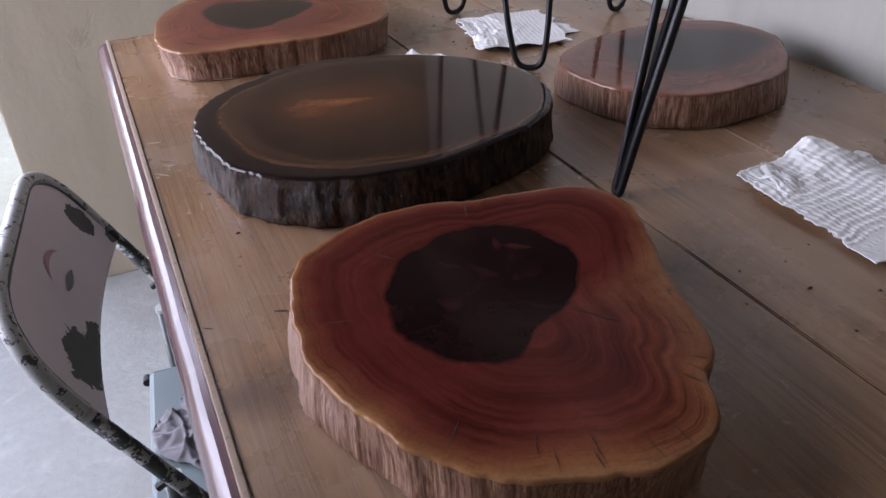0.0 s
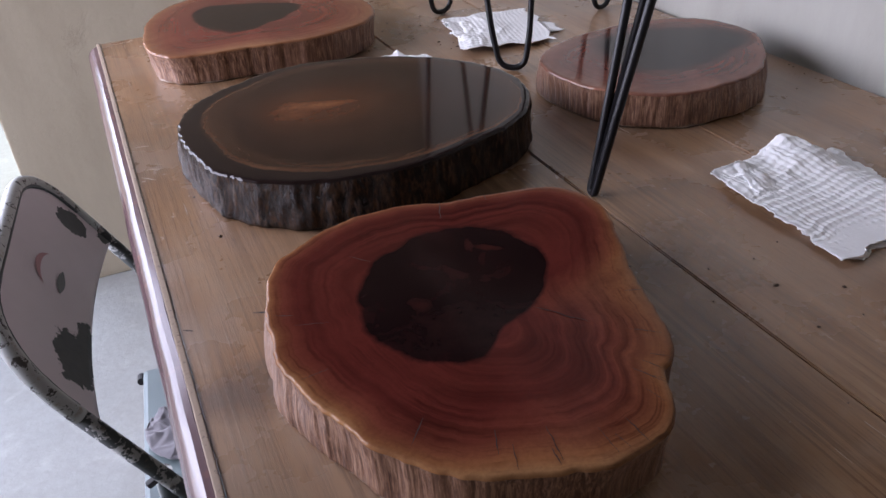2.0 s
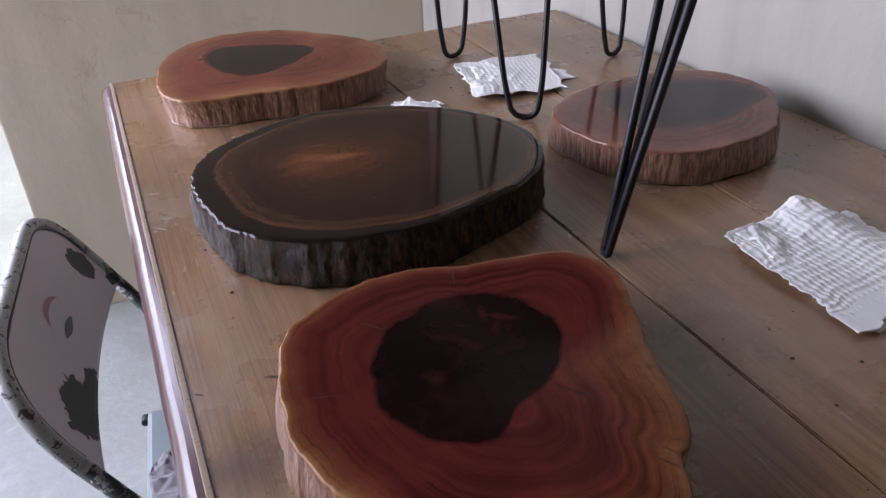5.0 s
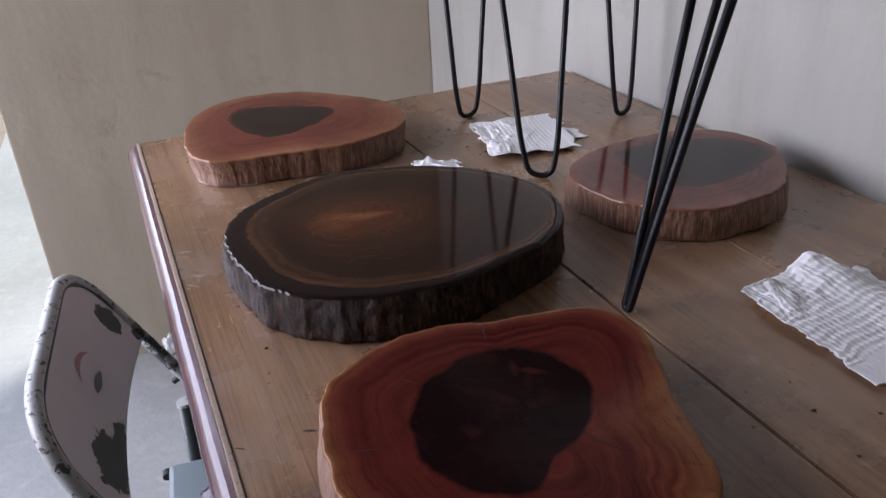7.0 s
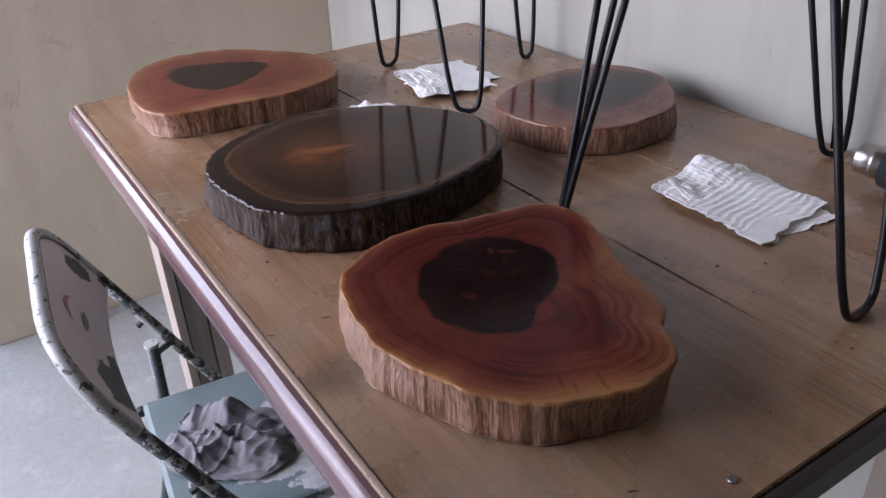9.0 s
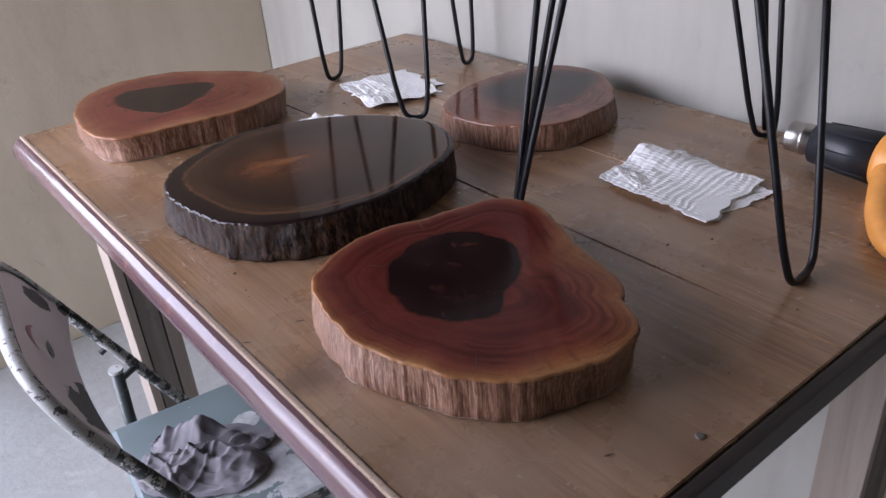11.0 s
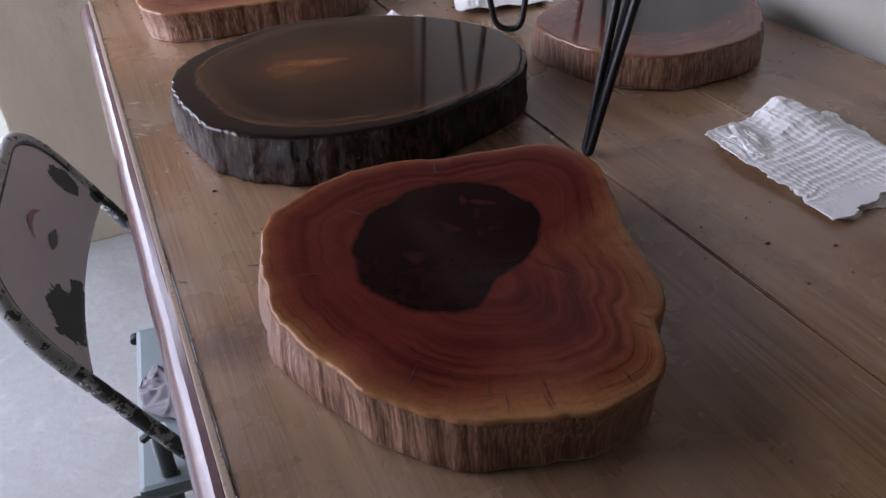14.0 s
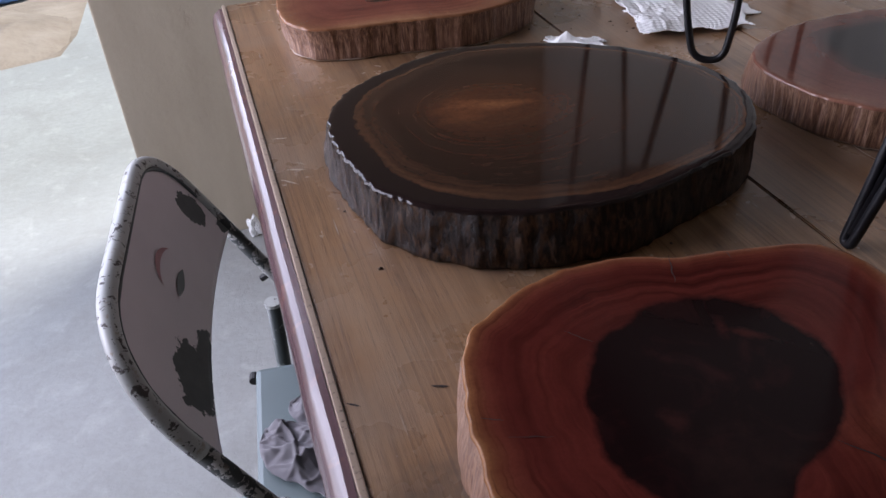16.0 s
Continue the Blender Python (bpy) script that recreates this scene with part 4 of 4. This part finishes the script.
# Thin dark tube that draws the shaded crevice between panel and frame.
seam = []
for p in u_pts[first:last + 1]:
    inward = Vector((0, (FAR + NEAR) / 2 - p.y, 0.615 - p.z)).normalized()
    seam.append(Vector((rail((p + inward * 0.0072).z) + 0.0044, p.y + inward.y * 0.0072, p.z + inward.z * 0.0072)))
part("seam", tube(seam, [0.0016 + 0.0018 * max(0.0, noise.noise((q.y * 40, q.z * 40, 3.0))) for q in seam], 8), M_TUBE_D, chair, "thin dark strip drawn for the shaded crevice where the panel meets the tube", smooth=True)
panel = part("backrest", back_panel(), M_PANEL, chair, "mauve-grey sheet metal backrest with flaked patches", smooth=True)


def mark(points, wide):
    """A flat printed stroke laid on the backrest."""
    bm = bmesh.new()
    mid, half = (FAR + NEAR) / 2, (FAR - NEAR) / 2
    rows = []
    for i, (lat, z) in enumerate(points):
        w = wide * math.sin(math.pi * (i + 0.6) / (len(points) + 0.2))
        row = []
        for k in (-1, 1):
            la, zz = lat, z + k * w
            u = (la - mid) / half
            v = (zz - 0.58) / 0.1255
            row.append(bm.verts.new((rail(zz) + 0.0048 - 0.016 * (1 - u * u) * (1 - 0.6 * v), la, zz)))
        rows.append(row)
    for a, b in zip(rows, rows[1:]):
        bm.faces.new((a[0], b[0], b[1], a[1]))
    bmesh.ops.recalc_face_normals(bm, faces=bm.faces)
    return bm


arc = [(0.062 + 0.034 * math.cos(t), 0.640 + 0.020 * math.sin(t)) for t in (0.5 + 2.2 * k / 14 for k in range(15))]
part("printed_mark", mark(arc, 0.0035), M_PINK, panel, "faded red printed arc")
oval = [(0.060 + 0.022 * (k / 7 - 1), 0.628) for k in range(15)]
part("printed_mark", mark(oval, 0.0055), M_TUBE_D, panel, "worn dark printed oval")


def seat_sheet():
    bm = box((0.0, -0.138, 0.388), (0.37, 0.155, 0.409), 0.007)
    return bm


part("seat", seat_sheet(), M_SEAT, chair, "teal-grey metal seat with worn white patches", smooth=False)
for rail_y, leg_y, seat_y, s in ((FAR, 0.196, 0.155, 1), (NEAR, -0.118, -0.138, -1)):
    part("corner_cap", tube([(-0.004, seat_y - s * 0.006, 0.394), (-0.004, seat_y + s * 0.006, 0.394)], 0.006, 12), M_RUBBER, chair)
    part("rear_leg", tube([(0.036, leg_y, 0.478), (0.030, leg_y, 0.30), (-0.05, leg_y, 0.01)], 0.0095, 14), M_TUBE_D, chair, "dark green steel tube leg", smooth=True)
    part("rear_leg_rim", tube([(0.036, leg_y, 0.4745), (0.036, leg_y, 0.4795)], 0.0108, 14), M_TUBE, chair)
    part("pivot_bracket", tube([(0.036, leg_y, 0.457), (rail(0.452) - 0.002, rail_y - s * 0.004, 0.452)], 0.005, 8), M_TUBE_D, chair)
    part("bolt", tube([(rail(0.505) - 0.004, rail_y, 0.500), (rail(0.505) - 0.014, rail_y, 0.494)], 0.0045, 8), M_RUBBER, chair)
    part("foot_cap", tube([(rail(0.0), rail_y, 0.0005), (rail(0.03), rail_y, 0.03)], 0.0115, 12), M_RUBBER, chair)
    part("foot_cap", tube([(-0.0527, leg_y, 0.0005), (-0.045, leg_y, 0.028)], 0.012, 12), M_RUBBER, chair)
part("rear_stretcher", tube([(-0.025, -0.118, 0.10), (-0.025, 0.196, 0.10)], 0.007, 10), M_TUBE_D, chair, smooth=True)
part("front_stretcher", tube([(rail(0.16), NEAR, 0.16), (rail(0.16), FAR, 0.16)], 0.007, 10), M_TUBE_D, chair, smooth=True)

# ---- rag on the seat ----


AXIS = Vector((0.77, -0.64, 0)).normalized()
BACK = Vector((0.64, 0.77, 0)).normalized()


def fold(reach, front, back, high, crest, steep, grooves, seed):
    """A heap of cloth: one long crest with a slack front, a steep back and oblique creases."""
    bm = bmesh.new()
    n, m = 110, 80
    g = []
    for j in range(m + 1):
        row = []
        for i in range(n + 1):
            e = -1 + 2 * i / n
            wide = math.sqrt(max(0.0, 1 - abs(e) ** 2.6)) * (1 + 0.22 * noise.noise((e * 2.2, seed, 0.0)) + 0.08 * noise.noise((e * 7, seed, 3.0)))
            p = reach * e + 0.006 * noise.noise((j * 0.08, e * 2, seed))
            q = (-front + (front + back) * j / m) * max(0.04, wide)
            ridge = crest(e) + 0.006 * noise.noise((e * 3, seed, 8.0))
            w = steep if q > ridge else front * 0.80
            d = abs(q - ridge) / w
            h = high(e) * (1 / (1 + (1.5 * d) ** 2.4))
            for turn, stretch, deep, at in grooves:
                ca, sa = math.cos(turn), math.sin(turn)
                along_, across = p * ca + q * sa, -p * sa + q * ca
                across += 0.010 * noise.noise((p * 18, q * 18, at))
                k = abs(noise.noise((along_ * stretch * 0.28 + at, across * stretch, seed + at)))
                h += deep * (max(0.0, 1 - k / 0.15) - 0.25) * min(1.0, h / 0.010)
            edge = min(1.0, 4 * (1 - abs(e)), 5 * j / m, 5 * (1 - j / m))
            h += 0.0042 * noise.noise((p * 34, q * 34, seed)) + 0.0016 * noise.noise((p * 95, q * 95, seed + 2))
            co = AXIS * p + BACK * q
            row.append(bm.verts.new((co.x, co.y, max(0.002, 0.003 + h * edge + 0.002 * (1 - edge)))))
        g.append(row)
    for j in range(m):
        for i in range(n):
            bm.faces.new((g[j][i], g[j][i + 1], g[j + 1][i + 1], g[j + 1][i]))
    bmesh.ops.remove_doubles(bm, verts=bm.verts, dist=0.0002)
    return bm


rag_ob = thing("rag", (0.012, 0.340, 0.4092), "crumpled grey cotton rag lying on the chair seat", "rag")
rear = part("rear_fold", fold(0.088, 0.030, 0.038, lambda e: 0.012 + 0.040 * max(0.0, 1 - abs(e + 0.15) / 0.75), lambda e: 0.002 - 0.006 * e, 0.012, ((1.2, 26.0, 0.010, 1.7), (0.3, 34.0, 0.006, 5.1), (0.8, 58.0, 0.004, 3.3)), 4.0), M_CLOTH, rag_ob, "upstanding fold of the rag", smooth=True)
rear.location = BACK * 0.036
front = part("front_fold", fold(0.092, 0.060, 0.026, lambda e: 0.024 + 0.014 * math.exp(-((e - 0.05) / 0.5) ** 2), lambda e: 0.006 + 0.006 * math.sin(3 * e), 0.009, ((0.35, 24.0, 0.012, 2.3), (-0.5, 30.0, 0.008, 6.4), (1.1, 40.0, 0.006, 9.2), (0.1, 62.0, 0.004, 4.7)), 9.0), M_CLOTH, rag_ob, "slack front folds of the rag", smooth=True)
front.location = BACK * -0.008 + Vector((0, 0, 0.001))
for sheet_ in (rear, front):
    sol = sheet_.modifiers.new("thickness", "SOLIDIFY")
    sol.thickness, sol.offset = 0.0018, -1

# ---- heat gun ----
gun = thing("heat_gun", (0.664, -0.120, TOP), "orange and black heat gun with steel nozzle on the table", "heat gun")
A, D = Vector((0.010, 0.048, 0.030)), Vector((-0.01, -0.995, 0.0)).normalized()


def along(s, side=0.0, up=0.0):
    return A + D * s + Vector((D.y, -D.x, 0)) * side + Vector((0, 0, up))


part("nozzle", lathe([(0.0, 0.0165), (0.03, 0.0178), (0.10, 0.0178), (0.50, 0.0178), (0.53, 0.0192), (0.62, 0.0192), (0.66, 0.0178), (1.0, 0.0178)], along(0.0), along(0.036), 32), M_CHROME, gun, "bright steel nozzle", smooth=True)
part("shroud", lathe([(0.0, 0.020), (0.02, 0.0245), (0.5, 0.0275), (1.0, 0.0298)], along(0.032), along(0.110), 36), M_BLACKP, gun, "ribbed black plastic heat shroud", smooth=True)
ribs = bmesh.new()
for k in range(8):
    a = 2 * math.pi * k / 8 + 0.2
    tube([along(0.045, 0.0262 * math.cos(a), 0.0262 * math.sin(a)), along(0.104, 0.0292 * math.cos(a), 0.0292 * math.sin(a))], 0.0011, 6, ribs)
part("shroud_rib", ribs, M_BLACKP, gun)
part("housing", lathe([(0.0, 0.0300), (0.05, 0.0325), (0.5, 0.0325), (0.85, 0.031), (1.0, 0.024)], along(0.109), along(0.235), 36), M_ORANGE, gun, "orange plastic housing", smooth=True)
part("screw_boss", tube([along(0.125, 0.012, 0.030), along(0.125, 0.012, 0.036)], 0.006, 12), M_ORANGE, gun)
loop = [along(0.122, 0.01, 0.0), along(0.135, 0.045, -0.006), along(0.165, 0.112, -0.0135), along(0.200, 0.156, -0.0145), along(0.272, 0.146, -0.0145), along(0.262, 0.07, -0.008), along(0.225, 0.005, 0.0)]
part("handle", tube(rounded(loop, 0.035, 8), 0.0145, 16), M_ORANGE, gun, "orange looped handle", smooth=True)
part("trigger", tube([along(0.20, 0.03, 0.0), along(0.21, 0.075, -0.004)], 0.009, 10), M_ORANGE, gun)

# ---- crumbs on the table ----


def crumbs():
    bm = bmesh.new()
    rnd = random.Random(5)
    for x, y, k, spread in ((0.411, 0.548, 26, 0.05), (0.38, 0.611, 14, 0.03), (0.72, 0.21, 10, 0.03), (0.30, -0.05, 12, 0.12), (0.05, 0.30, 10, 0.10), (0.596, 0.80, 12, 0.02), (0.45, -0.20, 10, 0.12)):
        for _ in range(k):
            c = Vector((x + rnd.gauss(0, spread), y + rnd.gauss(0, spread), 0))
            if not (0.01 < c.x < 0.735 and -0.295 < c.y < 0.80):
                continue
            r = rnd.uniform(0.0006, 0.0019)
            ang = rnd.uniform(0, 6.28)
            lo = []
            for q in range(5):
                t = ang + q * 1.2566
                lo.append(bm.verts.new((c.x + r * math.cos(t) * rnd.uniform(0.6, 1.8), c.y + r * math.sin(t), TOP + 0.0004)))
            tip = bm.verts.new((c.x, c.y, TOP + 0.0004 + r * 0.8))
            for q in range(5):
                bm.faces.new((lo[q], lo[(q + 1) % 5], tip))
            bm.faces.new(lo[::-1])
    return bm


tagged(part("wood_crumbs", crumbs(), M_CHIP), "dark wood crumbs and chips scattered on the table", "wood chips", kind="stuff")

# ---- scraps on the floor and outside ----


def crumpled(size, seed, squash=0.8):
    bm = bmesh.new()
    bmesh.ops.create_icosphere(bm, subdivisions=4, radius=1.0)
    low = 9.0
    for v in bm.verts:
        d = v.co.copy()
        k = 0.75 + 0.45 * noise.noise(d * 1.3 + Vector((seed, 0, 0))) + 0.30 * abs(noise.noise(d * 3.1 + Vector((0, seed, 0)))) + 0.10 * noise.noise(d * 8 + Vector((0, 0, seed)))
        v.co = Vector((d.x * size[0], d.y * size[1], d.z * size[2])) * k
        low = min(low, v.co.z)
    for v in bm.verts:
        v.co.z = max(0.0, v.co.z - low - 0.15 * size[2])
    return bm


scrap = tagged(part("paper_scrap", crumpled((0.020, 0.014, 0.034), 3.0), M_PAPER, smooth=False), "small crumpled white paper scrap at the foot of the wall", "paper scrap")
scrap.location = (-0.03, 1.44, 0.0005)
sheet = tagged(part("plastic_sheet", crumpled((0.16, 0.10, 0.03), 8.0), M_BLUE, smooth=True), "crumpled blue plastic sheet on the ground outside", "plastic sheet")
sheet.location = (-0.99, 4.02, -0.05)
def mound(rx, ry, high):
    bm = bmesh.new()
    n = 40
    g = []
    for j in range(n + 1):
        row = []
        for i in range(n + 1):
            u, v = -1 + 2 * i / n, -1 + 2 * j / n
            k = max(0.0, 1 - (u * u + v * v) * (1 + 0.5 * noise.noise((u * 2, v * 2, 1.0))))
            row.append(bm.verts.new((u * rx, v * ry, high * k * (0.8 + 0.5 * noise.noise((u * 3, v * 3, 4.0))) + 0.002 * k * noise.noise((u * 14, v * 14, 2.0)))))
        g.append(row)
    for j in range(n):
        for i in range(n):
            bm.faces.new((g[j][i], g[j][i + 1], g[j + 1][i + 1], g[j + 1][i]))
    return bm


heap = tagged(part("sand_mound", mound(0.42, 0.46, 0.07), M_EARTH, smooth=True), "low mound of brown sand on the ground outside", "sand mound")
heap.location = (-1.02, 3.42, -0.051)

# ---- small hardware and marks on the table ----
screw = tagged(part("screw", lathe([(0.0, 0.0036), (0.5, 0.0034), (0.9, 0.0030), (1.0, 0.0020)], (0, 0, 0), (0, 0, 0.0014), 14), M_STEEL, smooth=True), "tiny bright screw lying on the table", "screw")
screw.location = (0.194, -0.290, TOP + 0.0003)

for a, b, w, mat_, nm in (((0.006, 0.402), (0.020, 0.399), 0.0009, M_DUSTY, "scuff"), ((0.010, 0.340), (0.026, 0.334), 0.0012, M_DUSTY, "scuff"), ((0.003, 0.325), (0.016, 0.312), 0.0008, M_DUSTY, "scuff"), ((0.020, 0.350), (0.028, 0.342), 0.0007, M_DUSTY, "scuff"),
                          ((0.052, 0.050), (0.062, 0.046), 0.0012, M_CRACK, "dent"), ((0.002, 0.054), (0.009, 0.049), 0.0010, M_CRACK, "dent"), ((0.129, -0.257), (0.137, -0.260), 0.0010, M_CRACK, "dent"), ((0.62, -0.06), (0.63, -0.064), 0.0012, M_CRACK, "dent")):
    part(nm, crack_mesh(a, b, w, TOP, a[0] * 90), mat_, table)
